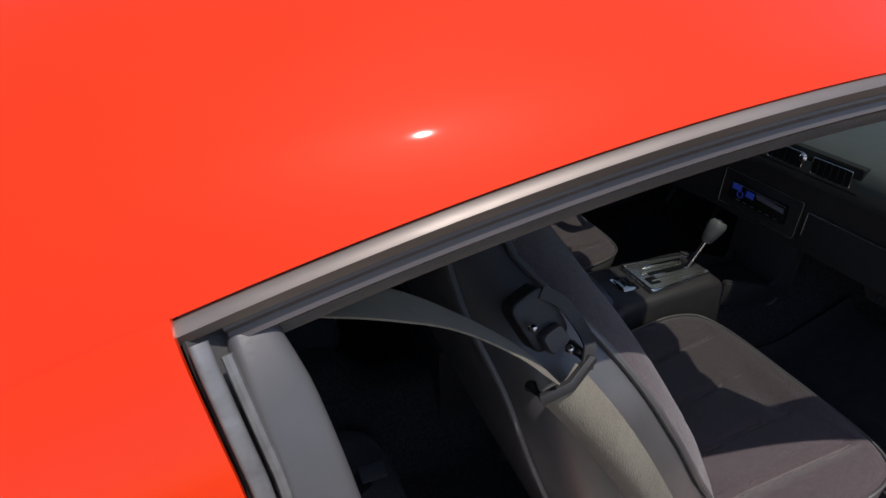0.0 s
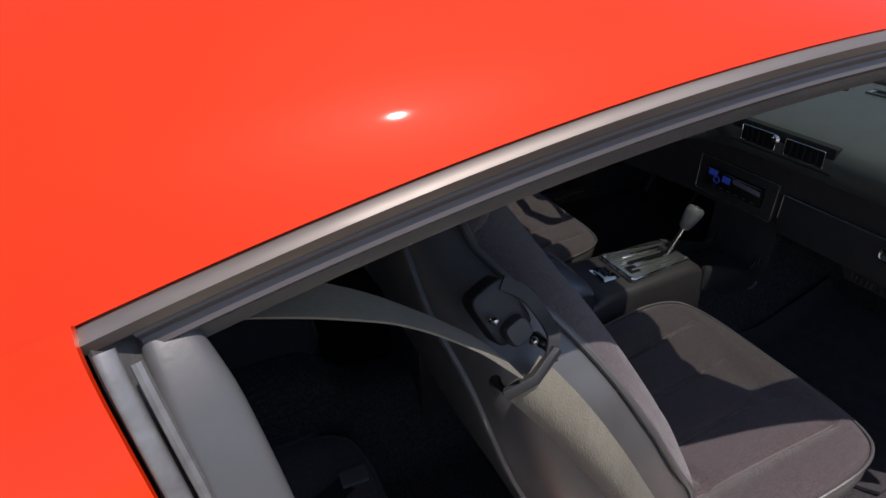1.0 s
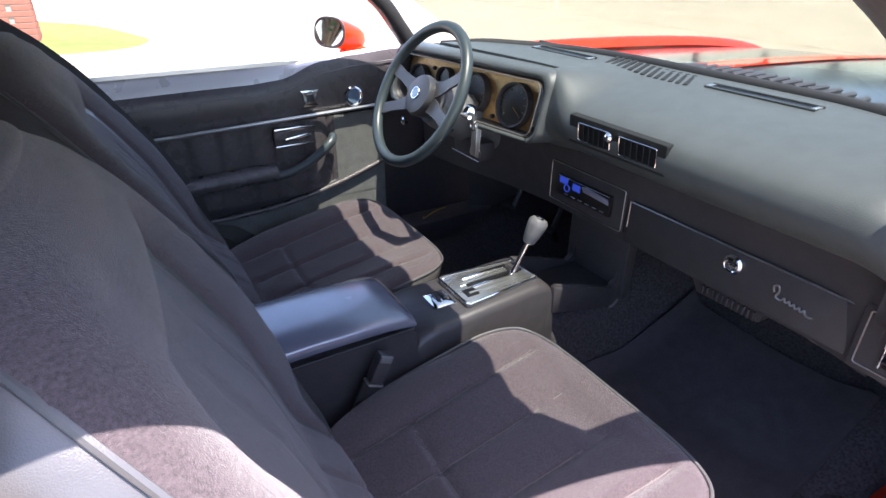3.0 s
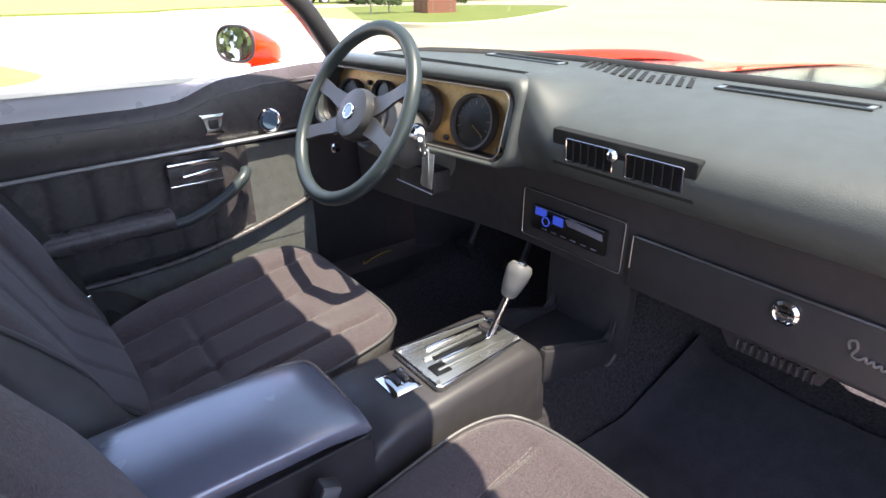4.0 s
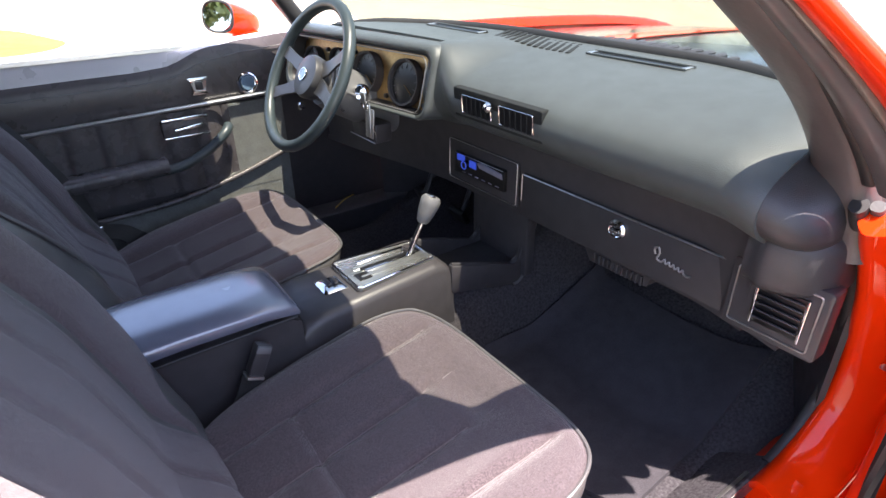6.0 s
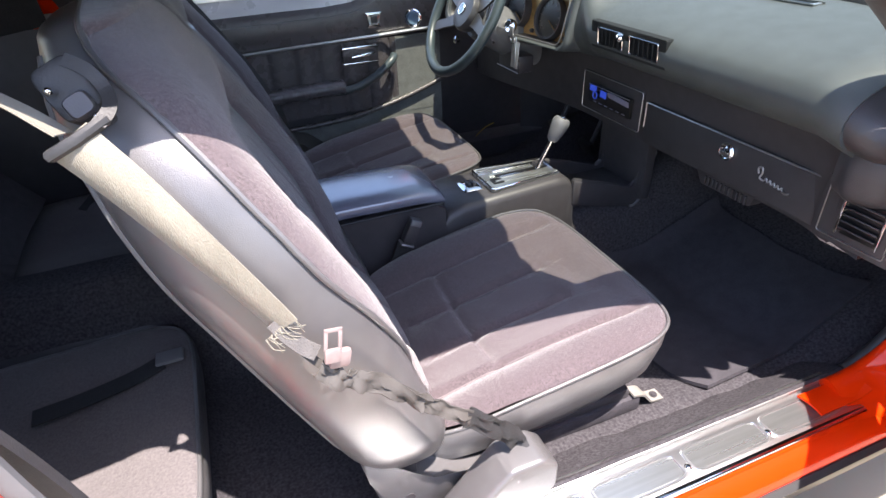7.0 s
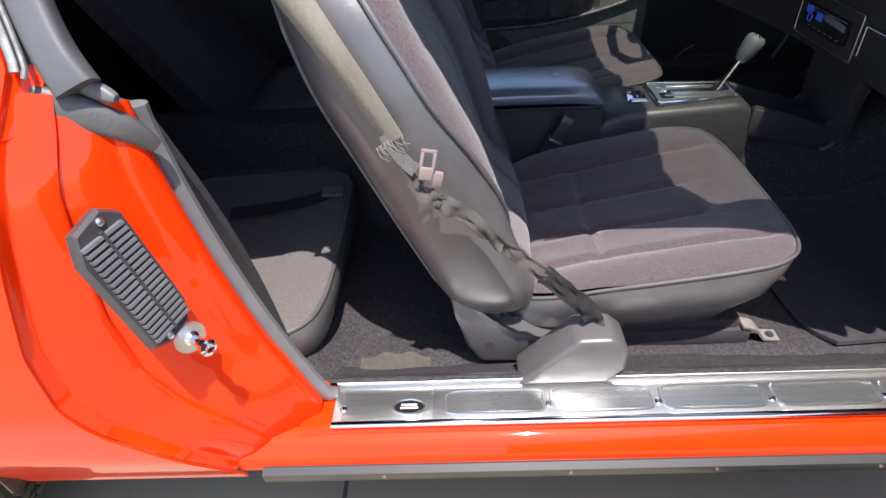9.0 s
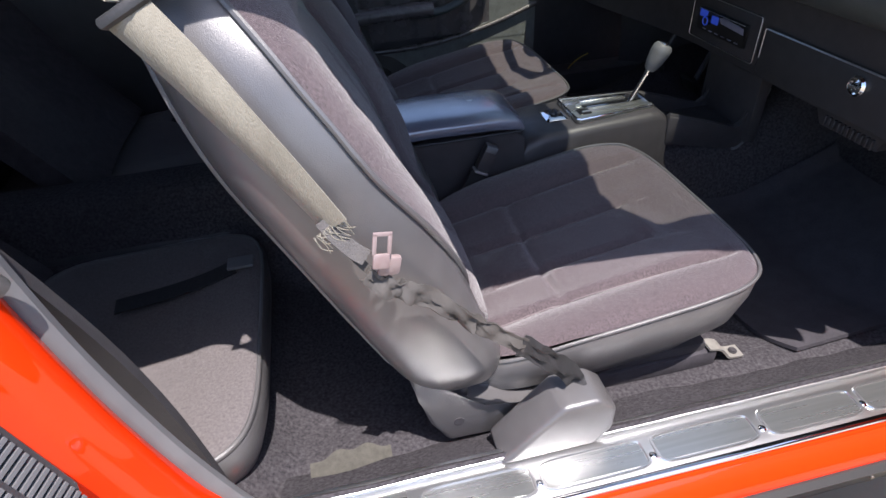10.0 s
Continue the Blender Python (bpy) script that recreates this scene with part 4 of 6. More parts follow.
def pad_at(u, y):
    k = u * (len(PAD) - 1)
    i = min(int(k), len(PAD) - 2)
    p = PAD[i].lerp(PAD[i + 1], k - i).lerp(PAD_TALL[i].lerp(PAD_TALL[i + 1], k - i), smooth([(0.0, 0), (0.125, 1)], y))
    bend = dash_x(y) * (1 if y > 0 else 0.4) * smooth([(1.345, 0.5), (1.0, 1)], p.x)
    far = -0.19 * max(0, (abs(y) - 0.30) / 0.42) ** 2.0 * smooth([(1.10, 0), (1.345, 1)], p.x)
    drop = -0.03 * smooth([(0.58, 0), (0.73, 1)], abs(y)) * smooth([(1.0, 1), (1.3, 0.5)], p.x)
    x, z = p.x + bend + far, p.y + drop
    # the passenger's end rolls off in a rounded cheek
    end = max(0.0, (-0.618 - y) / 0.112)
    k = max(0.0, 1 - end ** 2.4) ** (1 / 2.4)
    if x < 1.17:
        x = 1.17 + (x - 1.17) * (0.35 + 0.65 * k)
    return Vector((x, y, 0.858 + (z - 0.858) * (0.08 + 0.92 * k)))


part("dash_pad", sheet(lambda u, v: pad_at(u, -0.658 * (1 - v) + 0.14 * v), 54, 90, 0.006), DASH, dash, "grained dark vinyl dash pad", 60)
part("pad_cheek", loft([[pad_at(u, -0.652 - 0.0765 * math.sin(math.pi / 2 * v)) for u in np.linspace(0.0, 1.0, 54)] for v in np.linspace(0, 1, 20)]), VINYL, dash, "black rounded end of the dash pad", 60)
# the cluster hood carries the pad on over the dials
part("cluster_deck", sheet(lambda u, v: pad_at(u * 0.36, 0.13 + 0.60 * v), 20, 30, 0.006), DASH, dash, "", 60)
part("screen_gutter", sheet(lambda u, v: Vector((pad_at(0, 0.73 * v).x + 0.006 + 0.15 * u, 0.73 * v, pad_at(0, 0.73 * v).z - 0.004 - 0.03 * u)), 4, 40, 0.006, vs=(-1, 1)), PLASTIC, dash)
part("screen_lip", tube([pad_at(0, y) + Vector((0.006, 0, 0.004)) for y in np.linspace(-0.70, 0.70, 50)], 0.016, 12), RUBBER, dash, "thick black rubber roll under the glass")


def cl(y, z, d=0.0):
    """A point of the dial panel's plane, d behind its front."""
    return Vector((0.995 + dash_x(y) * 0.85 + 0.25 * (z - 0.90) + d, y, z))


def outline(y0, y1, z0, z1, r, k=6):
    pts = []
    for cy, cz, a0 in ((y1 - r, z1 - r, 0), (y0 + r, z1 - r, 90), (y0 + r, z0 + r, 180), (y1 - r, z0 + r, 270)):
        for s in range(k + 1):
            a = radians(a0 + 90 * s / k)
            pts.append((cy + r * math.cos(a), cz + r * math.sin(a)))
    return pts


HOOD = (0.098, 0.718, 0.844, 1.010)


def hood_ring(g, d, sink=0.0, r=0.034):
    y0, y1, z0, z1 = HOOD
    return [cl(y, z - sink, d) for y, z in outline(y0 + g, y1 - g, z0 + g * 0.35, z1 - g, r, 8)]


part("cluster_hood", loft([hood_ring(0.020, 0.26, 0.050), hood_ring(0.004, 0.14, 0.018), hood_ring(-0.002, 0.06, 0.004), hood_ring(0.0, 0.020), hood_ring(0.002, 0.006), hood_ring(0.007, -0.002), hood_ring(0.014, -0.003), hood_ring(0.020, 0.003), hood_ring(0.024, 0.014)], False), DASH, dash, "grained vinyl hood round the dials", 60)
part("cluster_bezel", loft([hood_ring(0.0235, 0.010), hood_ring(0.027, 0.008), hood_ring(0.030, 0.050)], False), VINYL, dash, "black rim round the dials", 50)
part("cluster_bead", tube([cl(y, z, -0.004) for y, z in outline(0.126, 0.69, 0.860, 0.983, 0.024)], 0.0014, 6, True, (1, 0, 0)), GREY_TRIM, dash)
dial_panel = part("dial_panel", sheet(lambda u, v: cl(0.118 + 0.585 * u, 0.852 + 0.140 * v, 0.046), 20, 6, 0.004), GOLD, dash, "gold-toned engine-turned dial panel", 60)
for y, z, r in ((0.238, 0.908, 0.056), (0.385, 0.912, 0.054), (0.505, 0.932, 0.030), (0.505, 0.876, 0.024), (0.615, 0.915, 0.040)):
    nx = Vector((-1, -0.12, 0.25)).normalized()
    c = cl(y, z, 0.034)
    dial = part("dial", spin(c, [(r * 0.86, 0.002), (r * 0.90, 0.012), (r, 0.014), (r * 1.02, 0.004), (r * 1.02, -0.01)], nx, 40), PLASTIC, dash)
    part("dial_face", disc(c + nx * 0.003, r * 0.88, 0.002, nx, 36), DIAL, dial)
    if r > 0.03:
        side = nx.cross(Vector((0, 0, 1))).normalized()
        up = side.cross(nx)
        for k in range(11):
            a = radians(-135 + 27 * k)
            d = side * math.sin(a) + up * math.cos(a)
            part("tick", tube([c + nx * 0.0052 + d * r * 0.62, c + nx * 0.0052 + d * r * 0.78], 0.0009, 5, up=nx), GREY_TRIM, dial)
        part("needle", tube([c + nx * 0.006 - up * r * 0.1, c + nx * 0.006 + (side * -0.55 - up * 0.45) * r], 0.0012, 5, up=nx), GOLD, dial)
for y, z in ((0.160, 0.925), (0.160, 0.895), (0.45, 0.955), (0.565, 0.95), (0.165, 0.866), (0.31, 0.866)):
    part("panel_knob", disc(cl(y, z, 0.040), 0.006, 0.014, (-1, 0, 0.2), 14, b=0.002), PLASTIC, dash)

# centre vents
def leaned(bm):
    """Leans a piece back with the slope of the pad's face."""
    for v in bm.verts:
        v.co.x += 0.001 - 0.10 * (v.co.z - 0.92)
    return bm


vents = part("centre_vents", leaned(prism([(y, z) for y, z in outline(-0.258, 0.004, 0.884, 0.946, 0.004, 3)], "x", 0.9920, 1.09, 0.003)), SLOT, dash, "black twin vent housing")
for y0, y1 in ((-0.122, -0.031), (-0.240, -0.147)):
    part("vent_frame", leaned(tube([Vector((0.9865, y, z)) for y, z in outline(y0, y1, 0.898, 0.935, 0.002, 2)], 0.0013, 6, True, (1, 0, 0))), CHROME, vents)
    part("vent_throat", leaned(box((0.9885, (y0 + y1) / 2, 0.9165), (0.003, y1 - y0 - 0.003, 0.036), 0)), DIAL, vents)
    for k in range(5):
        part("vent_slat", leaned(box((0.9865, y0 + (y1 - y0) * (k + 1) / 6, 0.9165), (0.003, 0.0026, 0.035), 0.0008, Euler((0, 0, 0.4)).to_matrix().to_4x4(), 1)), SLOT, vents)
part("vent_knob", spin((0.984, -0.134, 0.930), [(0.004, -0.01), (0.005, 0.004), (0.009, 0.010), (0.010, 0.016), (0.006, 0.021), (0.001, 0.022)], (-1, 0, 0.1), 18), CHROME, vents)



def pad_top_z(y):
    """Height of the pad's top, for the slot strips laid on it."""
    return 1.0022 + 0.0065 * smooth([(0.0, 0), (0.125, 1)], y)


# top slots and the slatted grille between them: dark strips painted as shaded openings
for y0, y1 in ((-0.362, -0.132), (0.204, 0.425)):
    x = 1.256 if y0 < 0 else 1.232
    slot = part("defroster_slot", box((x, (y0 + y1) / 2, pad_top_z((y0 + y1) / 2)), (0.028, y1 - y0, 0.003), 0.001), DIAL, dash, "flat black strip for the shaded opening of a defroster slot")
    part("slot_lip", box((x + 0.0155, (y0 + y1) / 2, pad_top_z((y0 + y1) / 2) + 0.002), (0.005, y1 - y0 + 0.008, 0.007), 0.002), DASH, slot)
    part("slot_edge", box((x - 0.0150, (y0 + y1) / 2, pad_top_z((y0 + y1) / 2) + 0.0008), (0.003, y1 - y0 + 0.006, 0.004), 0.0012), DASH, slot)
    for y in (y0 + 0.003, y1 - 0.003):
        part("slot_end", box((x, y, pad_top_z((y0 + y1) / 2) + 0.0018), (0.026, 0.009, 0.003), 0.001), STEEL, slot)
for k in range(13):
    y = -0.072 + 0.0200 * k
    part("speaker_slot", box((1.268, y, pad_top_z(y) - 0.0008), (0.100, 0.0100, 0.003), 0.0006, Euler((0, -0.03, 0.45)).to_matrix().to_4x4(), 1), SLOT, dash)

# lower panel: radio, glovebox, side vent
lower = part("lower_panel", sheet(lambda u, v: Vector((1.115 + dash_x(-0.645 + 1.345 * u) * 0.9 + 0.012 * (1 - v), -0.645 + 1.345 * u, 0.655 + 0.18 * v)), 40, 8, 0.02), PLASTIC, dash, "black lower dash panel")
part("under_panel", sheet(lambda u, v: Vector((1.12 + 0.33 * v + dash_x(-0.7 + 1.42 * u) * (1 - v), -0.70 + 1.42 * u, 0.652 - 0.02 * v)), 20, 4, 0.01), PLASTIC, dash)
glove = part("glovebox_door", prism([(y, z) for y, z in outline(-0.598, -0.112, 0.664, 0.764, 0.006, 3)], "x", 1.094, 1.118, 0.002), VINYL, dash, "black glovebox lid with a fine bright line")
part("glovebox_bead", tube([Vector((1.0925, -0.118, 0.762)), Vector((1.0925, -0.592, 0.762))], 0.0018, 6), STEEL, glove)
part("glovebox_edge", tube([Vector((1.0925, -0.114, 0.762)), Vector((1.0925, -0.114, 0.70))], 0.0012, 6, up=(1, 0, 0)), STEEL, glove)
lock = part("glovebox_lock", spin((1.092, -0.378, 0.732), [(0.0195, -0.002), (0.0195, 0.004), (0.015, 0.008), (0.012, 0.006), (0.001, 0.006)], (-1, 0, 0.05), 28), CHROME, glove, "round chrome lock")
part("lock_bar", box((1.081, -0.378, 0.732), (0.006, 0.020, 0.006), 0.002), CHROME, lock)
flourish = [(-0.432, 0.722), (-0.428, 0.736), (-0.438, 0.742), (-0.443, 0.728), (-0.438, 0.712), (-0.449, 0.708)]
for k in range(5):
    y = -0.455 - 0.0125 * k
    flourish += [(y, 0.712 - 0.0015 * k), (y - 0.004, 0.7175 - 0.0015 * k), (y - 0.0075, 0.709 - 0.0015 * k)]
flourish += [(-0.522, 0.700), (-0.532, 0.704)]
part("script_badge", tube(catmull([(1.0915, -0.500 + (y + 0.480) * 0.74, 0.717 + (z - 0.722) * 0.74) for y, z in flourish], 5), 0.0019, 6, up=(1, 0, 0)), STEEL, glove, "thin chrome wavy flourish")
radio_frame = part("radio_surround", prism([(y, z) for y, z in outline(-0.085, 0.172, 0.674, 0.782, 0.006, 3)], "x", 1.096, 1.13, 0.002), PLASTIC, dash)
part("surround_bead", tube([Vector((1.0945, y, z)) for y, z in outline(-0.082, 0.169, 0.677, 0.779, 0.006, 3)], 0.0010, 6, True, (1, 0, 0)), STEEL, radio_frame)
radio = part("radio", box((1.094, 0.045, 0.727), (0.014, 0.186, 0.052), 0.003), DIAL, dash, "aftermarket radio with a lit blue display")
part("radio_display", box((1.0865, 0.112, 0.742), (0.002, 0.030, 0.016), 0.0005), SCREEN, radio, "lit blue display")
part("radio_display", box((1.0865, 0.066, 0.736), (0.002, 0.026, 0.018), 0.0005), SCREEN, radio, "lit blue display")
part("face_plate", prism([(0.048, 0.746), (0.030, 0.750), (-0.040, 0.744), (-0.043, 0.731), (0.040, 0.735)], "x", 1.0845, 1.089, 0.0008), RADIO_PLATE, radio, "pale satin fascia")
part("face_line", tube([Vector((1.086, 0.132, 0.7515)), Vector((1.086, -0.044, 0.7515))], 0.0009, 5), STEEL, radio)
part("radio_knob", disc((1.084, 0.090, 0.730), 0.011, 0.012, (-1, 0, 0), 24, b=0.002), DIAL, radio, "black volume knob")
part("knob_ring", tube([Vector((1.0775, 0.090 + 0.009 * math.cos(a), 0.730 + 0.009 * math.sin(a))) for a in np.linspace(0, 2 * math.pi, 25)[:-1]], 0.0015, 6, True, (1, 0, 0)), SCREEN, radio)
for k in range(6):
    part("radio_button", box((1.0865, 0.100 - 0.025 * k, 0.7085), (0.003, 0.013, 0.0022), 0.0006), RADIO_PLATE, radio)
for ob in (radio_frame, radio):
    ob.location.y -= 0.013
end_panel = part("end_panel", prism([(y, z) for y, z in outline(-0.752, -0.606, 0.660, 0.780, 0.006, 3)], "x", 1.082, 1.12, 0.003), PLASTIC, dash)
part("end_bead", tube([Vector((1.0805, y, z)) for y, z in outline(-0.739, -0.617, 0.672, 0.770, 0.004, 2)], 0.0014, 6, True, (1, 0, 0)), STEEL, end_panel)
part("side_vent", box((1.081, -0.688, 0.722), (0.006, 0.074, 0.070), 0.001), DIAL, end_panel)
for k in range(5):
    part("side_vent_slat", box((1.077, -0.688, 0.697 + 0.0128 * k), (0.012, 0.066, 0.003), 0.001, Euler((0, 0.5, 0)).to_matrix().to_4x4(), 1), PLASTIC, end_panel)
for y in (-0.653, -0.725):
    part("side_vent_bar", box((1.076, y, 0.722), (0.004, 0.0045, 0.074), 0.001), CHROME, end_panel)
under = part("underdash_vent", prism([(-0.27, 0.664), (-0.455, 0.664), (-0.44, 0.622), (-0.30, 0.618)], "x", 1.12, 1.20, 0.004), PLASTIC, dash, "underdash air outlet")
for k in range(11):
    part("underdash_slat", box((1.118, -0.315 - 0.0115 * k, 0.634), (0.008, 0.005, 0.020), 0.001, None, 1), VINYL, under)
end_cap = []
for f in np.linspace(0, 1, 18):
    y = -0.630 - 0.112 * f
    k = math.sqrt(max(0.0, 1 - (0.985 * f) ** 3.2)) * smooth([(0, 0.72), (0.3, 1)], f)
    end_cap.append([Vector((1.125 + 0.02 * f + p * (0.30 + 0.70 * k), y, 0.805 + q * (0.60 + 0.40 * k))) for p, q in super_ring(0.090, 0.062, 3.2, 32)])
part("end_cap", loft(end_cap), VINYL, dash, "black moulded dash end", 60)

# ---- steering ----
WC, WN = Vector((0.836, 0.402, 0.924)), Vector((-0.873, 0.0, 0.487))
WU = Vector((0.487, 0, 0.873))
WS = WU.cross(WN).normalized()
wheel_thing = thing("steering_wheel", WC, "black three-spoke sports steering wheel", "steering wheel")
rim = [WC + WS * (0.181 * math.cos(a)) + WU * (0.181 * math.sin(a)) for a in np.linspace(0, 2 * math.pi, 65)[:-1]]
# The base's teal cast stands in for the rim's blue sheen.
WHEEL_VINYL = material("smooth black rim vinyl", (0.046, 0.062, 0.068), 0.36, second=(0.034, 0.047, 0.052), scale=30, bump=0.1, bump_scale=400, rough_var=0.05)
part("rim", tube(rim, 0.0145, 14, True, WN), WHEEL_VINYL, wheel_thing, "padded black rim")
hub = part("hub", spin(WC - WN * 0.03, [(0.040, -0.02), (0.052, 0.0), (0.055, 0.022), (0.050, 0.034), (0.030, 0.038), (0.001, 0.039)], WN, 40), SPOKE, wheel_thing, "grey moulded hub pad")
part("hub_badge", spin(WC + WN * 0.008, [(0.015, 0), (0.015, 0.003), (0.001, 0.004)], WN, 28), BLUE_ENAMEL, hub, "round blue and silver badge")
part("hub_badge_rim", tube([WC + WN * 0.0105 + WS * (0.015 * math.cos(a)) + WU * (0.015 * math.sin(a)) for a in np.linspace(0, 2 * math.pi, 29)[:-1]], 0.002, 6, True, WN), CHROME, hub)
for a in (28, 206, 166, -14):
    d = WS * math.cos(radians(a)) + WU * math.sin(radians(a))
    t = WN.cross(d)
    path = [WC + d * r + WN * h for r, h in ((0.045, -0.014), (0.08, -0.016), (0.12, -0.010), (0.172, -0.002))]
    rings = [[p + t * s * w + WN * h for s, h in ((-1, -0.003), (1, -0.003), (1, 0.003), (-1, 0.003))] for p, w in zip(path, (0.022, 0.018, 0.014, 0.016))]
    part("spoke", loft(rings), SPOKE, wheel_thing, "brushed grey spoke")
column = thing("steering_column", WC - WN * 0.2, "black steering column with keys hanging in its lock", "steering column")
part("column_tube", spin(WC - WN * 0.05, [(0.056, 0.0), (0.062, -0.03), (0.062, -0.12), (0.052, -0.16), (0.045, -0.34)], WN, 30), GREY_TRIM, column)
part("column_collar", spin(WC - WN * 0.045, [(0.046, 0), (0.052, -0.02), (0.052, -0.05)], WN, 30), GREY_TRIM, column)
ign = part("ignition_lock", spin((0.945, 0.328, 0.882), [(0.019, -0.03), (0.019, 0.01), (0.014, 0.016), (0.002, 0.017)], (-0.55, -0.80, 0.2), 22), CHROME, column, "chrome ignition lock")
part("key", box((0.935, 0.302, 0.872), (0.004, 0.024, 0.028), 0.003), STEEL, ign)
part("key_ring", tube([Vector((0.940, 0.300 + 0.012 * math.cos(a), 0.852 + 0.013 * math.sin(a))) for a in np.linspace(0, 2 * math.pi, 20)[:-1]], 0.0014, 6, True, (1, 0, 0)), CHROME, ign)
for k, (dy, dz, ln) in enumerate(((0.0, 0, 0.062), (-0.009, -0.008, 0.055), (0.010, -0.012, 0.05))):
    part("hanging_key", box((0.944 + 0.004 * k, 0.300 + dy, 0.815 + dz), (0.003, 0.024, ln * 1.35), 0.002, Euler((0.12 * (k - 1), 0.1, 0)).to_matrix().to_4x4()), STEEL, ign, "worn metal key")
part("key_fob", disc((0.948, 0.292, 0.778), 0.014, 0.004, (1, 0.4, 0), 20, b=0.001), PLASTIC, ign)
part("turn_stalk", tube(catmull([WC - WN * 0.09 + WS * 0.05, WC - WN * 0.085 + WS * 0.11, WC - WN * 0.07 + WS * 0.15], 6), 0.005, 8), CHROME, column, "chrome indicator stalk")
part("tilt_lever", tube([WC - WN * 0.08 + WS * 0.045 - WU * 0.03, WC - WN * 0.08 + WS * 0.09 - WU * 0.045], 0.004, 8), CHROME, column)
part("column_bracket", box((0.985, 0.36, 0.775), (0.05, 0.13, 0.05), 0.006), PLASTIC, column)
part("bracket_bead", tube([Vector((0.958, 0.43, 0.752)), Vector((0.958, 0.297, 0.752))], 0.0015, 6), STEEL, column)
part("light_switch", spin((0.90, 0.60, 0.80), [(0.012, 0), (0.012, 0.012), (0.008, 0.016), (0.001, 0.017)], (-1, 0, 0), 18), CHROME, dash)
for y, w in ((0.50, 0.05), (0.30, 0.07)):
    pedal = thing("pedal", (1.24, y, 0.45), "black rubber pedal on a steel arm", "pedal", "pedals")
    part("pedal_pad", box((1.235, y, 0.47), (0.02, w, 0.06 if w < 0.06 else 0.05), 0.006, Euler((0, -0.5, 0)).to_matrix().to_4x4()), RUBBER, pedal)
    part("pedal_arm", tube([Vector((1.245, y, 0.47)), Vector((1.32, y, 0.64)), Vector((1.32, y, 0.70))], 0.008, 8), PLASTIC, pedal)

# ---- centre console ----
console = thing("centre_console", (0.75, 0, 0.33), "black moulded centre console with a padded lid", "console")
YC = 0.005


def con_w(x):
    return 0.095 - 0.012 * smooth([(0.56, 0), (0.92, 1)], x)


secs = []
for x, top in ((0.560, 0.545), (0.575, 0.566), (0.62, 0.574), (0.75, 0.578), (0.88, 0.583), (0.905, 0.582), (0.922, 0.570), (0.928, 0.55)):
    w = con_w(x)
    secs.append([Vector((x, YC + s * (w + dw), z)) for s, dw, z in ((-1, 0.012, 0.33), (-1, 0.006, 0.45), (-1, 0.0, top - 0.020), (-1, -0.006, top - 0.006), (-1, -0.020, top), (1, -0.020, top), (1, -0.006, top - 0.006), (1, 0.0, top - 0.020), (1, 0.006, 0.45), (1, 0.012, 0.33))])
part("console_body", loft(secs), PLASTIC, console, "", 50)
bin_secs = [[Vector((x, YC + s * w, z)) for s, w, z in ((-1, 0.105, 0.33), (-1, 0.098, 0.50), (-1, 0.092, top), (1, 0.092, top), (1, 0.098, 0.50), (1, 0.105, 0.33))] for x, top in ((0.12, 0.585), (0.14, 0.592), (0.545, 0.592), (0.563, 0.58))]
part("console_bin", loft(bin_secs), PLASTIC, console)
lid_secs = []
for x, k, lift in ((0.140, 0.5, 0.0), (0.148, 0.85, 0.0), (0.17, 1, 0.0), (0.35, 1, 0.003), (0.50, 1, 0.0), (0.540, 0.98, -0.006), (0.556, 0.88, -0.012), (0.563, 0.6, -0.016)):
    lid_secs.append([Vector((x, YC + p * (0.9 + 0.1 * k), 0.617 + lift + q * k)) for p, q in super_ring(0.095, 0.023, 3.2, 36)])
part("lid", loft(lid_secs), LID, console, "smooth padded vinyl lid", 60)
part("lid_seam", tube([Vector((x, YC + 0.097 * s, 0.598)) for s in (-1,) for x in np.linspace(0.15, 0.555, 12)], 0.003, 8), RUBBER, console)
shift = part("shift_plate", prism([(0.700, YC - 0.062), (0.708, YC - 0.068), (0.900, YC - 0.050), (0.905, YC - 0.044), (0.905, YC + 0.044), (0.900, YC + 0.050), (0.708, YC + 0.068), (0.700, YC + 0.062)], "z", 0.577, 0.587, 0.002), PANEL_BRUSHED, console, "brushed grey shift plate with ribs")
part("plate_rim", tube([Vector((x, y, 0.587)) for x, y in ((0.702, YC - 0.060), (0.710, YC - 0.065), (0.898, YC - 0.048), (0.902, YC - 0.04), (0.902, YC + 0.04), (0.898, YC + 0.048), (0.710, YC + 0.065), (0.702, YC + 0.060))], 0.0022, 6, True), CHROME, shift)
for k, y in enumerate((-0.033, -0.012, 0.010, 0.032)):
    part("plate_rib", box((0.800 + 0.01 * (k % 2), YC + y * 0.95, 0.589), (0.150 - 0.02 * (k % 2), 0.007, 0.006), 0.0025), CHROME if k % 2 else PANEL_BRUSHED, shift)
part("shift_slot", box((0.815, YC - 0.001, 0.5885), (0.150, 0.011, 0.003), 0.001), DIAL, shift)
part("plate_window", box((0.732, YC - 0.028, 0.5885), (0.030, 0.028, 0.003), 0.001), DIAL, shift)
part("detent_boss", disc((0.872, YC + 0.010, 0.592), 0.017, 0.012, (0.2, 0, 1), 24, b=0.003), PLASTIC, shift)
for x, y in ((0.708, -0.055), (0.708, 0.055), (0.896, -0.04), (0.896, 0.04)):
    part("plate_screw", disc((x, YC + y, 0.5885), 0.004, 0.003, (0, 0, 1), 12), STEEL, shift)
ax = Vector((0.062, -0.012, 0.135)).normalized()
s0 = Vector((0.858, YC - 0.008, 0.585))
shifter = thing("gear_lever", s0, "chrome gear lever with a grey tapered grip", "gear lever")
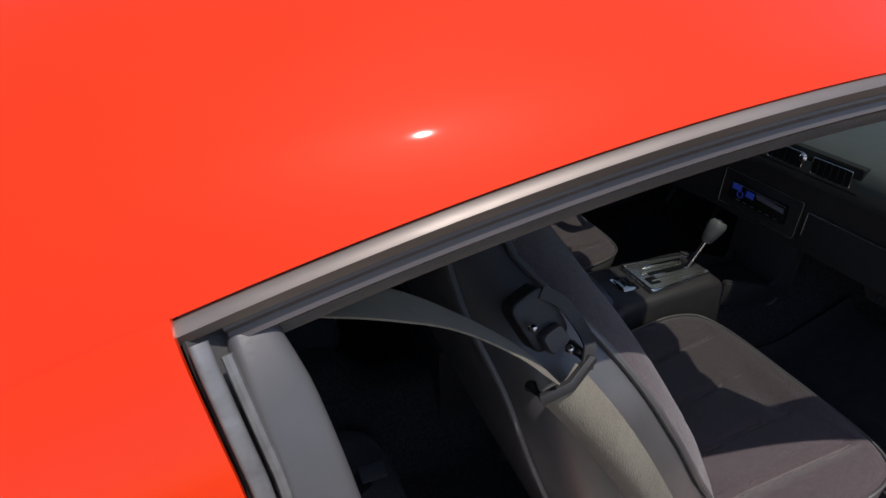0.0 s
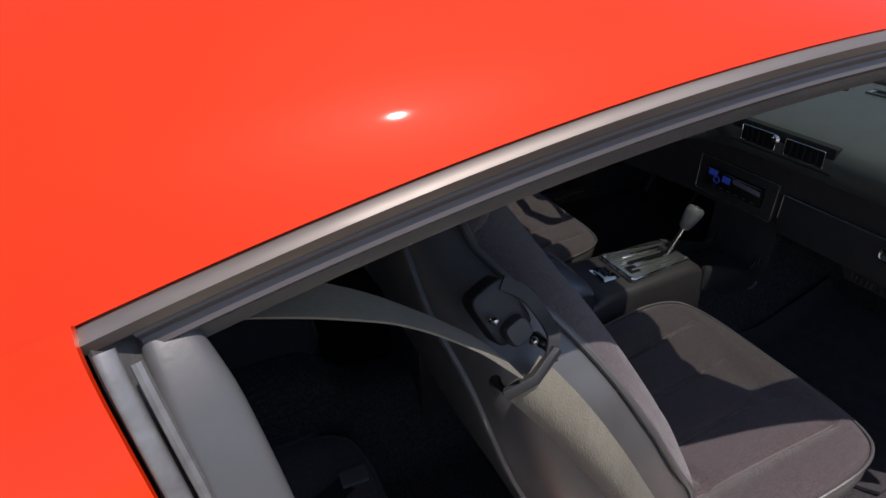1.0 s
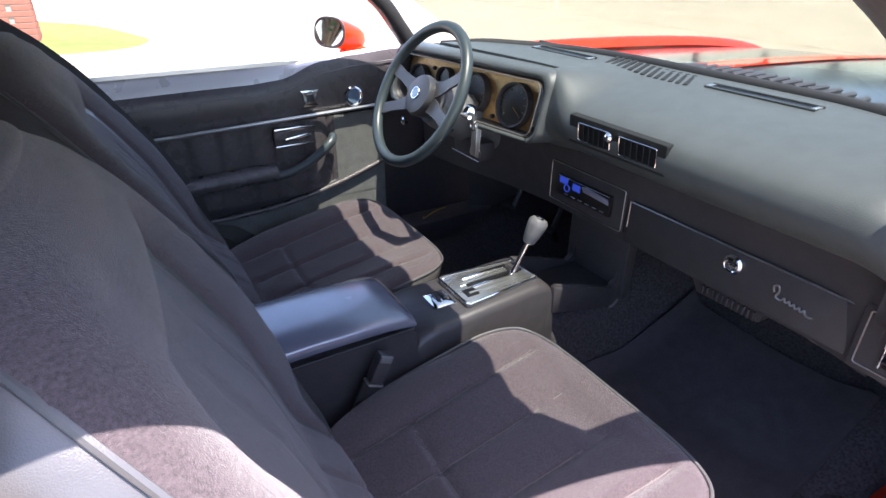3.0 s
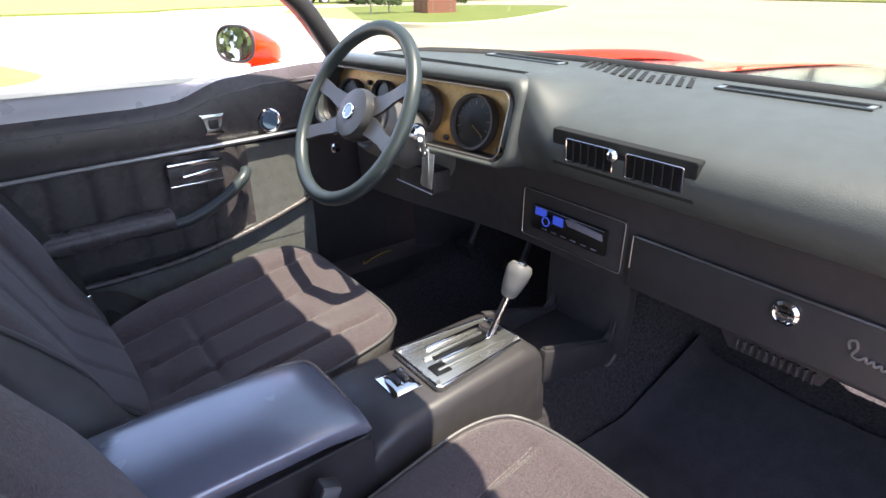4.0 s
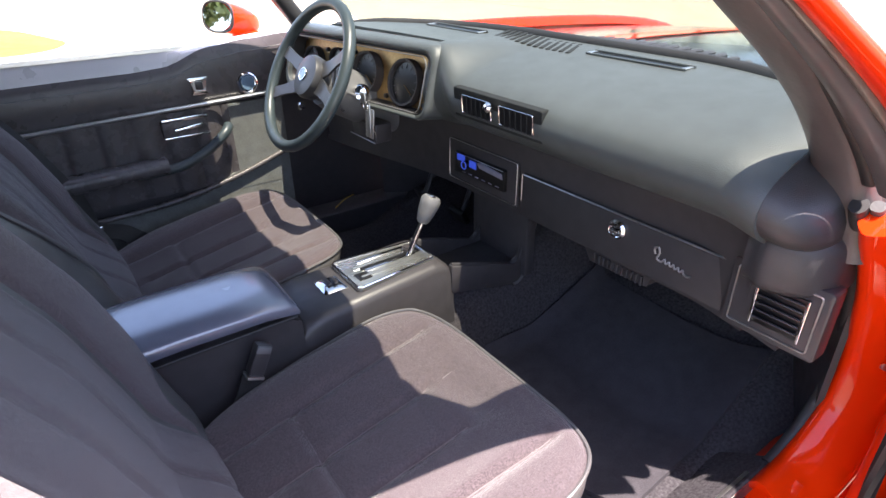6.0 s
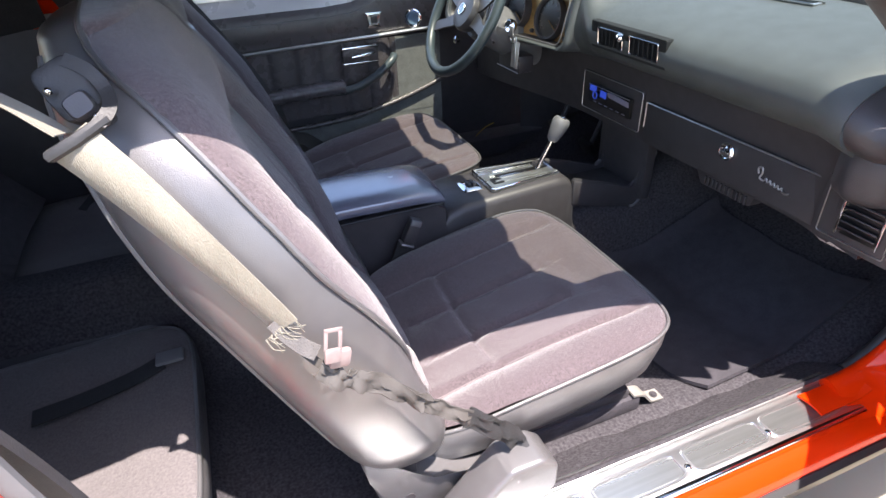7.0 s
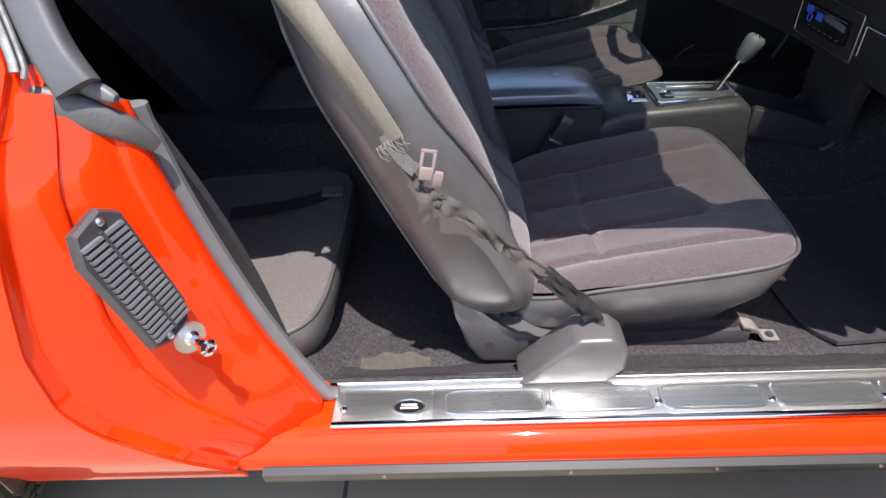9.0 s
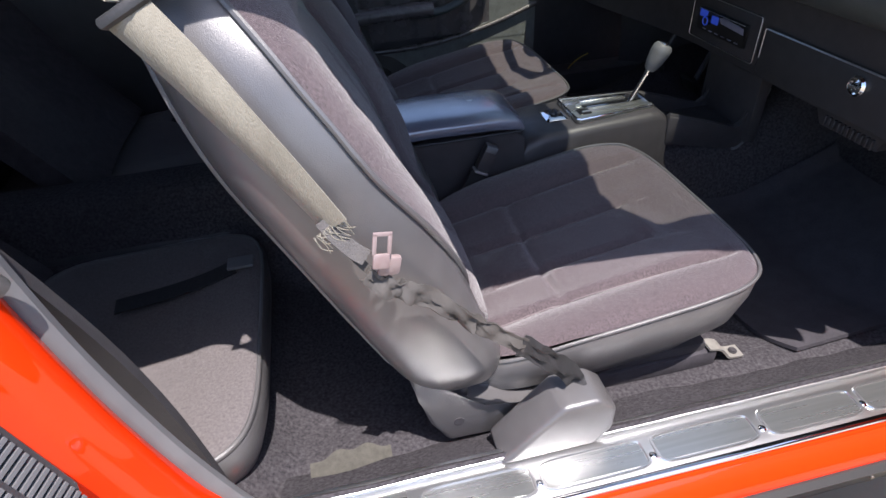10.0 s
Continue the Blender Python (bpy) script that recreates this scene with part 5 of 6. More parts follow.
part("lever_rod", tube([s0, s0 + ax * 0.10], 0.0062, 12, up=(0, 1, 0)), CHROME, shifter)
grip = part("grip", spin(s0 + ax * 0.085, [(0.010, 0.0), (0.014, 0.004), (0.019, 0.022), (0.0225, 0.045), (0.0225, 0.056), (0.018, 0.063), (0.010, 0.064), (0.008, 0.058), (0.001, 0.058)], ax, 28), GREY_TRIM, shifter, "satin grey tapered grip")
part("grip_button", box(s0 + ax * 0.150 + Vector((-0.004, 0, 0)), (0.010, 0.022, 0.010), 0.003), CHROME, grip)
sw = part("window_switch", sheet(lambda u, v: Vector((0.640 + 0.052 * u, YC - 0.034 + 0.062 * v, 0.578 + 0.006 * math.sin(math.pi * u) ** 0.3 * math.sin(math.pi * v) ** 0.3)), 12, 12, 0.004), CHROME, console, "chrome-framed window switch")
for k in range(2):
    part("switch_key", box((0.660 + 0.014 * k, YC - 0.003, 0.587), (0.009, 0.026, 0.006), 0.002), PLASTIC, sw)
# front tray rising to the dash
for s in (-1, 1):
    part("tray_cheek", prism([(0.922, 0.500), (0.922, 0.574), (1.03, 0.540), (1.112, 0.508), (1.132, 0.522), (1.158, 0.660), (1.190, 0.660), (1.166, 0.500), (1.136, 0.455), (1.115, 0.454)], "y", YC + s * 0.072, YC + s * 0.088, 0.005), PLASTIC, console)
# Pale bead put in for the sky's gloss along the cheek's edge.
part("cheek_glint", tube(catmull([(1.176, YC - 0.0885, 0.606), (1.158, YC - 0.0885, 0.540), (1.150, YC - 0.0885, 0.486), (1.130, YC - 0.0885, 0.459), (1.112, YC - 0.0885, 0.457)], 6), 0.0036, 8, up=(0, 1, 0)), GREY_TRIM, console, "pale bead painted as the highlight along the tray's edge")
part("console_plinth", box((1.03, YC, 0.41), (0.23, 0.13, 0.16), 0.01), CARPET, console, "dark carpeted foot of the console")
part("tray_floor", box((1.035, YC, 0.496), (0.22, 0.150, 0.02), 0.004), VINYL, console)
part("tray_back", box((1.15, YC, 0.57), (0.03, 0.205, 0.19), 0.004), PLASTIC, console)
part("tray_lip", tube(catmull([(0.925, YC - 0.081, 0.573), (1.03, YC - 0.081, 0.540), (1.110, YC - 0.081, 0.509), (1.133, YC - 0.081, 0.524), (1.158, YC - 0.081, 0.655)], 8), 0.005, 8, up=(0, 1, 0)), VINYL, console)

# ---- seat belts ----
belt = thing("seat_belt", (0.40, -0.69, 0.37), "faded tan shoulder belt, frayed end, black lap strap", "seat belt")


def strap_turn(t):
    """The strap faces out at its ends and stands on edge between."""
    a = radians(smooth([(0, 44), (0.3, 64), (0.6, 70), (1, 73)], t))
    return Vector((-0.1, -0.75, 0.65)) * math.cos(a) + Vector((0.385, 0.395, 0.515)) * math.sin(a)


part("shoulder_strap", sweep(catmull([(-0.225, -0.640, 1.196), (-0.165, -0.648, 1.176), (-0.105, -0.634, 1.137), (-0.042, -0.630, 1.086), (-0.007, -0.640, 1.054)], 10),
                             [(-0.0235, -0.0008), (0.0235, -0.0008), (0.0235, 0.0008), (-0.0235, 0.0008)],
                             strap_turn), WEBBING, belt, "tan webbing strap")
low_path = catmull([(-0.002, -0.658, 1.055), (0.032, -0.676, 1.008), (0.063, -0.690, 0.957), (0.099, -0.698, 0.893), (0.130, -0.704, 0.836)], 10)
part("lower_strap", sweep(low_path, [(-0.021, -0.0040), (-0.006, -0.0008), (0.004, -0.0020), (0.014, -0.0085), (0.0205, -0.0180), (0.0215, -0.0170), (0.015, -0.0070), (0.004, -0.0004), (-0.006, 0.0008), (-0.021, -0.0024)], lambda t: (0.25 - 0.60 * t, -1, 0.16 - 0.42 * t)), WEBBING, belt, "tan webbing strap")
random.seed(5)
run = (low_path[-1] - low_path[-4]).normalized()
across = run.cross(Vector((0.2, -1, 0.1))).normalized()
for k in range(26):
    a = low_path[-1] + across * (-0.019 + 0.0015 * k) + Vector((0, -0.0025, 0)) - run * 0.004
    n = random.uniform(0.008, 0.026)
    part("frayed_thread", tube(catmull([a, a + run * n * 0.5 + across * random.uniform(-0.003, 0.003) + Vector((0, -0.002, 0)), a + run * n + across * random.uniform(-0.008, 0.004)], 4), 0.0005, 4), WEBBING, belt)
part("frayed_patch", sweep(catmull([low_path[-1] - run * 0.012, low_path[-1] + run * 0.010 + Vector((0, -0.002, 0)), low_path[-1] + run * 0.028 + Vector((0.004, -0.003, -0.002)), low_path[-1] + run * 0.044 + Vector((0.010, -0.005, 0.0))], 5), [(-0.009, -0.001), (0.009, -0.001), (0.009, 0.001), (-0.009, 0.001)], lambda t: (0.2 + 0.5 * t, -1, 0.1 + 0.4 * math.sin(4 * t))), GREY_WEB, belt, "greyed worn webbing")
lap = catmull([(0.138, -0.700, 0.812), (0.158, -0.708, 0.782), (0.180, -0.712, 0.758), (0.212, -0.706, 0.735), (0.250, -0.705, 0.700), (0.285, -0.706, 0.662), (0.325, -0.708, 0.625), (0.375, -0.700, 0.575), (0.420, -0.692, 0.515), (0.432, -0.690, 0.485)], 8)
twist = lambda t: Vector((0.35 * math.cos(9 * t), -1, 0.9 * math.sin(11 * t) * (1 - t)))
part("lap_strap", sweep(lap[:46], [(-0.005, -0.0014), (0.005, -0.0014), (0.005, 0.0014), (-0.005, 0.0014)], twist), STAINED, belt, "twisted lap webbing")


def crumple(i, w, side, seed):
    """A crumpled strip that follows the lap strap."""
    p = lap[i]
    d = (lap[min(i + 1, len(lap) - 1)] - lap[max(i - 1, 0)]).normalized()
    n1 = noise.noise(Vector((i * 0.16, seed, 0))) * 1.4
    sd = d.cross(Vector((0.3 * n1, -1, 0.5 + n1))).normalized()
    h = 0.010 * noise.noise(Vector((i * 0.30, w * 1.7 + seed, 1.3)))
    return p + sd * w * side + Vector((0, -0.008 + h, 0.3 * h))


part("lap_tail", sheet(lambda u, v: crumple(int(round(14 + 37 * u)), v, 0.011, 2.0), 37, 8, 0.0016, vs=(-1, 1)), STAINED, belt, "stained crumpled dark lap webbing", 60)
part("lap_fold", sheet(lambda u, v: crumple(int(round(8 + 30 * u)), v, 0.010, 7.0) + Vector((0, -0.006, 0.002)), 30, 6, 0.0016, vs=(-1, 1)), STAINED, belt, "folded dark webbing", 60)
part("lap_end", sheet(lambda u, v: crumple(int(round(50 + 22 * u)), v, 0.015, 2.0), 22, 5, 0.0016, vs=(-1, 1)), BLACK_WEB, belt, "black webbing end", 60)
latch = part("latch_tongue", join(box((0, 0, -0.008), (0.024, 0.006, 0.022), 0.003), *[box((sx, 0, 0.016), (0.006, 0.003, 0.030), 0.0012) for sx in (-0.0105, 0.0105)], box((0, 0, 0.030), (0.027, 0.003, 0.006), 0.0012)), PINK, belt, "pale worn latch tongue")
latch.matrix_parent_inverse = Matrix()
latch.matrix_world = pose(0.176, -0.728, 0.808, -12, 14, 10) @ Matrix.Scale(0.78, 4)
part("latch_sleeve", box((0.183, -0.720, 0.788), (0.026, 0.010, 0.024), 0.005, Euler((0, 0.25, 0.2)).to_matrix().to_4x4()), PINK, belt, "worn pinkish plastic sleeve")
retr = prism([(0.302, 0.386), (0.455, 0.386), (0.482, 0.420), (0.482, 0.466), (0.455, 0.490), (0.398, 0.489)], "y", -0.738, -0.668, 0.009, 3)
part("retractor_cover", retr, SEAT_VINYL, belt, "grey moulded retractor cover", 50)

guide = thing("belt_guide", (0.0, -0.60, 1.06), "black plastic belt guide on the seat's shoulder", "belt guide")
GN = Vector((-0.05, -0.90, 0.42)).normalized()
GU = Vector((-0.42, 0.40, 0.80)).normalized()
GU = (GU - GN * GU.dot(GN)).normalized()
GS = GU.cross(GN).normalized()
GO = Vector((0.004, -0.608, 1.079))


def on_guide(a, b, h):
    return GO + GS * a + GU * b + GN * h


part("guide_plate", loft([[on_guide(p * k, q * k + 0.005, h) for p, q in super_ring(0.020, 0.027, 5.0, 28)] for k, h in ((1.0, -0.02), (1.0, 0.0), (0.97, 0.0025), (0.93, 0.0032), (0.6, 0.0032))]), RUBBER, guide)
part("guide_loop", tube([on_guide(-0.040, -0.038, 0.004), on_guide(-0.042, -0.040, 0.030), on_guide(-0.018, -0.042, 0.036), on_guide(0.010, -0.040, 0.030), on_guide(0.012, -0.034, 0.0)], 0.0060, 8, up=GN), RUBBER, guide)
part("guide_band", sweep(catmull([on_guide(0.014, 0.026, 0.004), on_guide(0.024, 0.008, 0.007), on_guide(0.026, -0.014, 0.010), on_guide(0.020, -0.032, 0.022), on_guide(0.004, -0.041, 0.033)], 6), [(-0.006, -0.0012), (0.006, -0.0012), (0.006, 0.0012), (-0.006, 0.0012)], GN), RUBBER, guide)
part("guide_snap", loft([[on_guide(p * k, q * k - 0.014, h) for p, q in super_ring(0.012, 0.011, 4, 20)] for k, h in ((1.0, 0.004), (1.0, 0.011), (0.85, 0.014))]), PLASTIC, guide)
for a, b in ((-0.012, 0.008), (0.006, -0.030)):
    part("snap_stud", spin(on_guide(a, b, 0.010), [(0.004, 0), (0.004, 0.003), (0.0025, 0.006), (0.0008, 0.007)], GN, 14), CHROME, guide)

buckle = thing("belt_buckle", (0.41, -0.125, 0.42), "black seat belt buckle on a stiff strap", "belt buckle")
part("buckle_case", box((0.462, -0.128, 0.566), (0.030, 0.024, 0.062), 0.005, Euler((0, 0.45, 0)).to_matrix().to_4x4()), PLASTIC, buckle)
part("buckle_button", box((0.470, -0.140, 0.588), (0.026, 0.006, 0.014), 0.002, Euler((0, 0.45, 0)).to_matrix().to_4x4()), GREY_TRIM, buckle)
part("buckle_ring", box((0.447, -0.128, 0.535), (0.032, 0.026, 0.006), 0.002, Euler((0, 0.45, 0)).to_matrix().to_4x4()), STEEL, buckle)
part("buckle_strap", sweep(catmull([(0.445, -0.126, 0.535), (0.42, -0.125, 0.48), (0.39, -0.125, 0.42), (0.36, -0.122, 0.36)], 6), [(-0.018, -0.003), (0.018, -0.003), (0.018, 0.003), (-0.018, 0.003)], (0, -1, 0.1)), BLACK_WEB, buckle)

dbelt = thing("seat_belt", (0.3, 0.68, 0.4), "black driver's belt lying over the seat edge", "seat belt")
part("shoulder_strap", sweep(catmull([(-0.05, 0.690, 1.12), (0.03, 0.700, 1.05), (0.10, 0.712, 0.965), (0.160, 0.714, 0.87), (0.230, 0.714, 0.755), (0.290, 0.714, 0.62), (0.303, 0.712, 0.530)], 8), [(-0.023, -0.001), (0.023, -0.001), (0.023, 0.001), (-0.023, 0.001)], (0.5, -1, 0.35)), BLACK_WEB, dbelt)
part("lap_strap", sweep(catmull([(0.300, 0.712, 0.532), (0.335, 0.712, 0.520), (0.372, 0.714, 0.505), (0.405, 0.708, 0.476), (0.465, 0.700, 0.430), (0.50, 0.70, 0.38)], 8), [(-0.024, -0.001), (0.024, -0.001), (0.024, 0.001), (-0.024, 0.001)], lambda t: (0.2, -1, 0.5 + 0.8 * math.sin(6 * t))), BLACK_WEB, dbelt)
part("latch_tongue", join(box((0.312, 0.700, 0.528), (0.034, 0.006, 0.030), 0.003), box((0.290, 0.698, 0.536), (0.026, 0.005, 0.026), 0.002)), CHROME, dbelt, "chrome latch tongue")
wire = finish("loose_wire", tube(catmull([(1.03, 0.735, 0.40), (1.005, 0.69, 0.415), (1.0, 0.64, 0.452), (1.0, 0.59, 0.487), (1.005, 0.545, 0.514)], 6), 0.0018, 6), YELLOW)
tagged(wire, "loose yellow wire hanging under the dashboard", "wire")
rbelt = thing("belt_buckle", (-0.13, -0.25, 0.47), "rear lap belt lying on the rear cushion", "belt buckle")
part("rear_strap", ribbon(catmull([(-0.30, -0.30, 0.474), (-0.22, -0.29, 0.476), (-0.14, -0.27, 0.478), (-0.09, -0.25, 0.482)], 6), 0.04, 0.003, (0, 0, 1)), BLACK_WEB, rbelt)
part("rear_tongue", box((-0.075, -0.245, 0.486), (0.05, 0.035, 0.008), 0.003), GREY_TRIM, rbelt)

fbelt = thing("belt_buckle", (-0.30, 0.58, 0.468), "steel latch tongue on black webbing at the rear cushion's edge", "belt buckle")
lean, wide = Vector((0.10, 0.60, 0.79)).normalized(), Vector((0.98, -0.05, -0.09)).normalized()
tip = Vector((-0.262, 0.648, 0.511))
part("rear_strap", sweep(catmull([(-0.31, 0.560, 0.466), (-0.295, 0.600, 0.470), (-0.275, 0.630, 0.486), tip - lean * 0.004], 6), [(-0.019, -0.001), (0.019, -0.001), (0.019, 0.001), (-0.019, 0.001)], (0, -0.7, 0.7)), BLACK_WEB, fbelt)
part("rear_tongue", sweep([tip - lean * 0.010, tip - lean * 0.004, tip + lean * 0.010], super_ring(0.017, 0.0025, 4, 16), lean.cross(wide)), STEEL, fbelt, "steel latch tongue")
part("tongue_loop", tube([tip + lean * a + wide * b for a, b in ((0.008, -0.010), (0.030, -0.009), (0.033, -0.005), (0.033, 0.005), (0.030, 0.009), (0.008, 0.010))], 0.0028, 8, True, lean.cross(wide)), STEEL, fbelt)

# ---- door jamb fittings ----
gl_l, gl_w = Vector((0.035, -0.004, -0.138)).normalized(), Vector((-0.28, -1, 0.0)).normalized()
gl_n = gl_w.cross(gl_l).normalized()
gl_n = gl_n if gl_n.x > 0 else -gl_n
gl_c = Vector((-0.160, -0.876, 0.762))
grille = thing("vent_grille", gl_c, "black slatted air exhaust grille screwed to the door jamb", "vent grille")


def gl(a, b, h):
    return gl_c + gl_l * a + gl_w * b + gl_n * h


octo = [(a * 0.90, b * 0.92) for a, b in [(-0.100, -0.018), (-0.082, -0.041), (0.070, -0.041), (0.096, -0.026), (0.100, 0.012), (0.088, 0.036), (-0.055, 0.041), (-0.090, 0.026)]]
part("grille_plate", loft([[gl(a * k, b * k, h) for a, b in octo] for k, h in ((1.0, -0.006), (1.0, 0.004), (0.95, 0.008), (0.86, 0.007))]), PLASTIC, grille, "", 30)
for k in range(18):
    a = -0.063 + 0.0079 * k
    part("slat", loft([[gl(a + da, b, h) for da, h in ((-0.0026, 0.005), (0.0026, 0.005), (0.0020, 0.013), (-0.0020, 0.013))] for b in (-0.029, 0.029)]), GREY_TRIM, grille)
part("centre_bar", loft([[gl(a, b, h) for b, h in ((-0.003, 0.005), (0.003, 0.005), (0.002, 0.0135), (-0.002, 0.0135))] for a in (-0.068, 0.076)]), PLASTIC, grille)
for a, b in ((-0.077, -0.008), (0.079, 0.010)):
    part("screw", spin(gl(a, b, 0.008), [(0.005, 0), (0.005, 0.002), (0.002, 0.004), (0.0005, 0.004)], gl_n, 14), STEEL, grille)
sk = Vector((-0.133, -0.862, 0.655))
striker = thing("door_striker", sk, "chrome door striker bolt on the jamb", "striker")
sa = Vector((0.80, -0.58, 0.15)).normalized()
part("striker_washer", disc(sk + sa * 0.002, 0.021, 0.006, sa, 28, b=0.0015), STEEL, striker)
part("striker_post", spin(sk, [(0.010, 0.0), (0.010, 0.008), (0.0065, 0.012), (0.0065, 0.036), (0.011, 0.038), (0.011, 0.046), (0.006, 0.048), (0.001, 0.046)], sa, 22), CHROME, striker)

# floor mat, rear carpet flap
mat = finish("floor_mat", sheet(lambda u, v: Vector((0.885 + 0.48 * u + 0.03 * abs(v) ** 6 * (1 - u) ** 3, -0.372 + 0.248 * v * (1 - 0.08 * u), floor_z(0.885 + 0.48 * u, -0.372 + 0.248 * v) + 0.010 + 0.004 * (abs(v) ** 8))), 30, 24, 0.008, vs=(-1, 1)), MAT)
tagged(mat, "black rubber-backed floor mat in the passenger footwell", "floor mat")
FLAP = material("frayed grey-brown carpet", (0.090, 0.085, 0.070), 0.95, second=(0.055, 0.051, 0.043), scale=900, bump=1.0, bump_scale=700)
flap = finish("carpet_flap", sheet(lambda u, v: Vector((0.02 + 0.13 * u, -0.662 + 0.030 * v * (0.35 + 0.65 * math.sin(math.pi * (0.08 + 0.86 * u)) ** 0.5) + 0.02 * u + 0.004 * math.sin(17 * u + 2 * v), 0.352 + 0.006 * math.sin(3 * u) - 0.02 * u + 0.004 * abs(v) ** 3)), 24, 8, 0.004, vs=(-1, 1)), FLAP)
tagged(flap, "frayed grey carpet flap beside the sill", "carpet flap")

# ---- driver's door, closed ----
ddoor = thing("driver_door", (0.4, 0.80, 0.45), "closed driver's door with pleated black vinyl panel", "car door")


part("door_backing", box((0.52, 0.80, 0.605), (1.60, 0.02, 0.51), 0.005), PLASTIC, ddoor)


def pad_top(x):
    return smooth([(-0.2, 0.904), (0.50, 0.911), (0.575, 0.916), (0.72, 0.958), (0.81, 0.969), (0.95, 0.977)], x)


part("upper_pad", sheet(lambda u, v: Vector((-0.22 + 1.20 * u, 0.780 - 0.014 * math.sin(math.pi * min(1.0, 0.08 + 0.92 * v)) ** 0.6, 0.805 + (pad_top(-0.22 + 1.20 * u) - 0.805) * v)), 50, 10, 0.012), DOOR_VINYL, ddoor, "", 60)
part("pad_stitch", tube([Vector((x, 0.7755 - 0.010, pad_top(x) - 0.030)) for x in np.linspace(-0.2, 0.95, 40)], 0.0014, 6), GREY_TRIM, ddoor)
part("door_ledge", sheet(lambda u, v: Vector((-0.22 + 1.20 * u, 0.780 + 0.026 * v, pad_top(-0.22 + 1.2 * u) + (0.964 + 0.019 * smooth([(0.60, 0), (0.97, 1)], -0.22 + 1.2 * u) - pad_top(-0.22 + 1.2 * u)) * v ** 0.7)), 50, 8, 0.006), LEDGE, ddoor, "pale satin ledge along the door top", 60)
part("chrome_strip", tube([Vector((x, 0.757, 0.783 + 0.034 * max(0, (x + 0.22) / 1.12))) for x in np.linspace(-0.22, 0.90, 20)], 0.006, 8), STEEL, ddoor)


def pleat(u, v):
    x = -0.20 + 1.10 * u
    d = 0.0
    if x < 0.74:
        d = 0.014 * abs(math.sin(math.pi * (x + 0.2) / 0.083)) ** 0.45
    return Vector((x, 0.784 - d, 0.56 + 0.235 * v))


part("pleated_panel", sheet(pleat, 160, 8, 0.008), DOOR_VINYL, ddoor, "vertically pleated black vinyl", 50)
part("lower_carpet", sheet(lambda u, v: Vector((-0.20 + 1.10 * u, 0.772, 0.40 + (smooth([(-0.2, 0.525), (0.50, 0.532), (0.95, 0.64)], -0.2 + 1.1 * u) - 0.40) * v)), 30, 6, 0.012), GREY_CARPET, ddoor, "grey carpet kick strip")
part("front_carpet", sheet(lambda u, v: Vector((0.735 + 0.165 * u, 0.771, 0.53 + 0.265 * v)), 8, 8, 0.012), GREY_CARPET, ddoor, "grey carpet front corner")
part("lower_piping", tube(catmull([(-0.2, 0.764, 0.528), (0.15, 0.764, 0.530), (0.50, 0.764, 0.536), (0.72, 0.764, 0.575), (0.90, 0.764, 0.632)], 8), 0.008, 10), DOOR_VINYL, ddoor)
part("armrest", sweep(catmull([(-0.15, 0.745, 0.648), (0.15, 0.74, 0.652), (0.40, 0.738, 0.660), (0.53, 0.738, 0.662)], 8), super_ring(0.032, 0.022, 3, 18), (0, 0, 1)), DOOR_VINYL, ddoor, "padded black armrest")
part("pull_bar", tube(catmull([(0.45, 0.732, 0.648), (0.56, 0.728, 0.652), (0.64, 0.728, 0.682), (0.70, 0.732, 0.722), (0.722, 0.755, 0.738)], 8), 0.014, 12), WHEEL_VINYL, ddoor, "curved black pull bar")
hd = part("handle_cup", box((0.605, 0.768, 0.752), (0.125, 0.016, 0.060), 0.006), DOOR_VINYL, ddoor)
part("handle_plate", box((0.605, 0.757, 0.778), (0.128, 0.012, 0.012), 0.004), CHROME, hd)
part("handle_lever", box((0.612, 0.754, 0.752), (0.085, 0.012, 0.012), 0.005, Euler((0, -0.1, 0)).to_matrix().to_4x4()), CHROME, hd, "chrome inside handle")
part("handle_lower", box((0.605, 0.757, 0.728), (0.125, 0.008, 0.006), 0.002), CHROME, hd)
lk = part("lock_escutcheon", prism([(0.632, 0.884), (0.692, 0.884), (0.682, 0.872), (0.676, 0.846), (0.690, 0.836), (0.636, 0.836), (0.648, 0.846), (0.644, 0.872)], "y", 0.755, 0.766, 0.002), CHROME, ddoor, "chrome lock slide plate")
part("lock_slide", box((0.662, 0.752, 0.862), (0.020, 0.008, 0.022), 0.002), PLASTIC, lk)
rm = part("mirror_control", spin((0.800, 0.764, 0.850), [(0.030, 0), (0.030, 0.006), (0.026, 0.009), (0.022, 0.006), (0.001, 0.007)], (0, -1, 0.1), 32), CHROME, ddoor, "round chrome control with a blue centre")
part("control_face", disc((0.800, 0.755, 0.851), 0.020, 0.004, (0, -1, 0.1), 28), BLUE_ENAMEL, rm)
part("lock_button", spin((0.03, 0.80, 0.955), [(0.004, 0), (0.004, 0.02), (0.006, 0.026), (0.006, 0.034), (0.001, 0.036)], (0, 0, 1), 14), CHROME, ddoor)

# driver's outside mirror
dm = thing("door_mirror", (0.86, 0.90, 0.955), "orange-red bullet door mirror", "mirror")
mc = Vector((0.812, 0.896, 1.018))
mrings = []
for f, k in ((0.0, 0.97), (0.01, 1.0), (0.05, 0.98), (0.09, 0.86), (0.12, 0.66), (0.14, 0.42), (0.148, 0.15)):
    mrings.append([mc + Vector((-0.030 + f, p * k, q * k - 0.10 * f)) for p, q in super_ring(0.062, 0.044, 2.8, 36)])
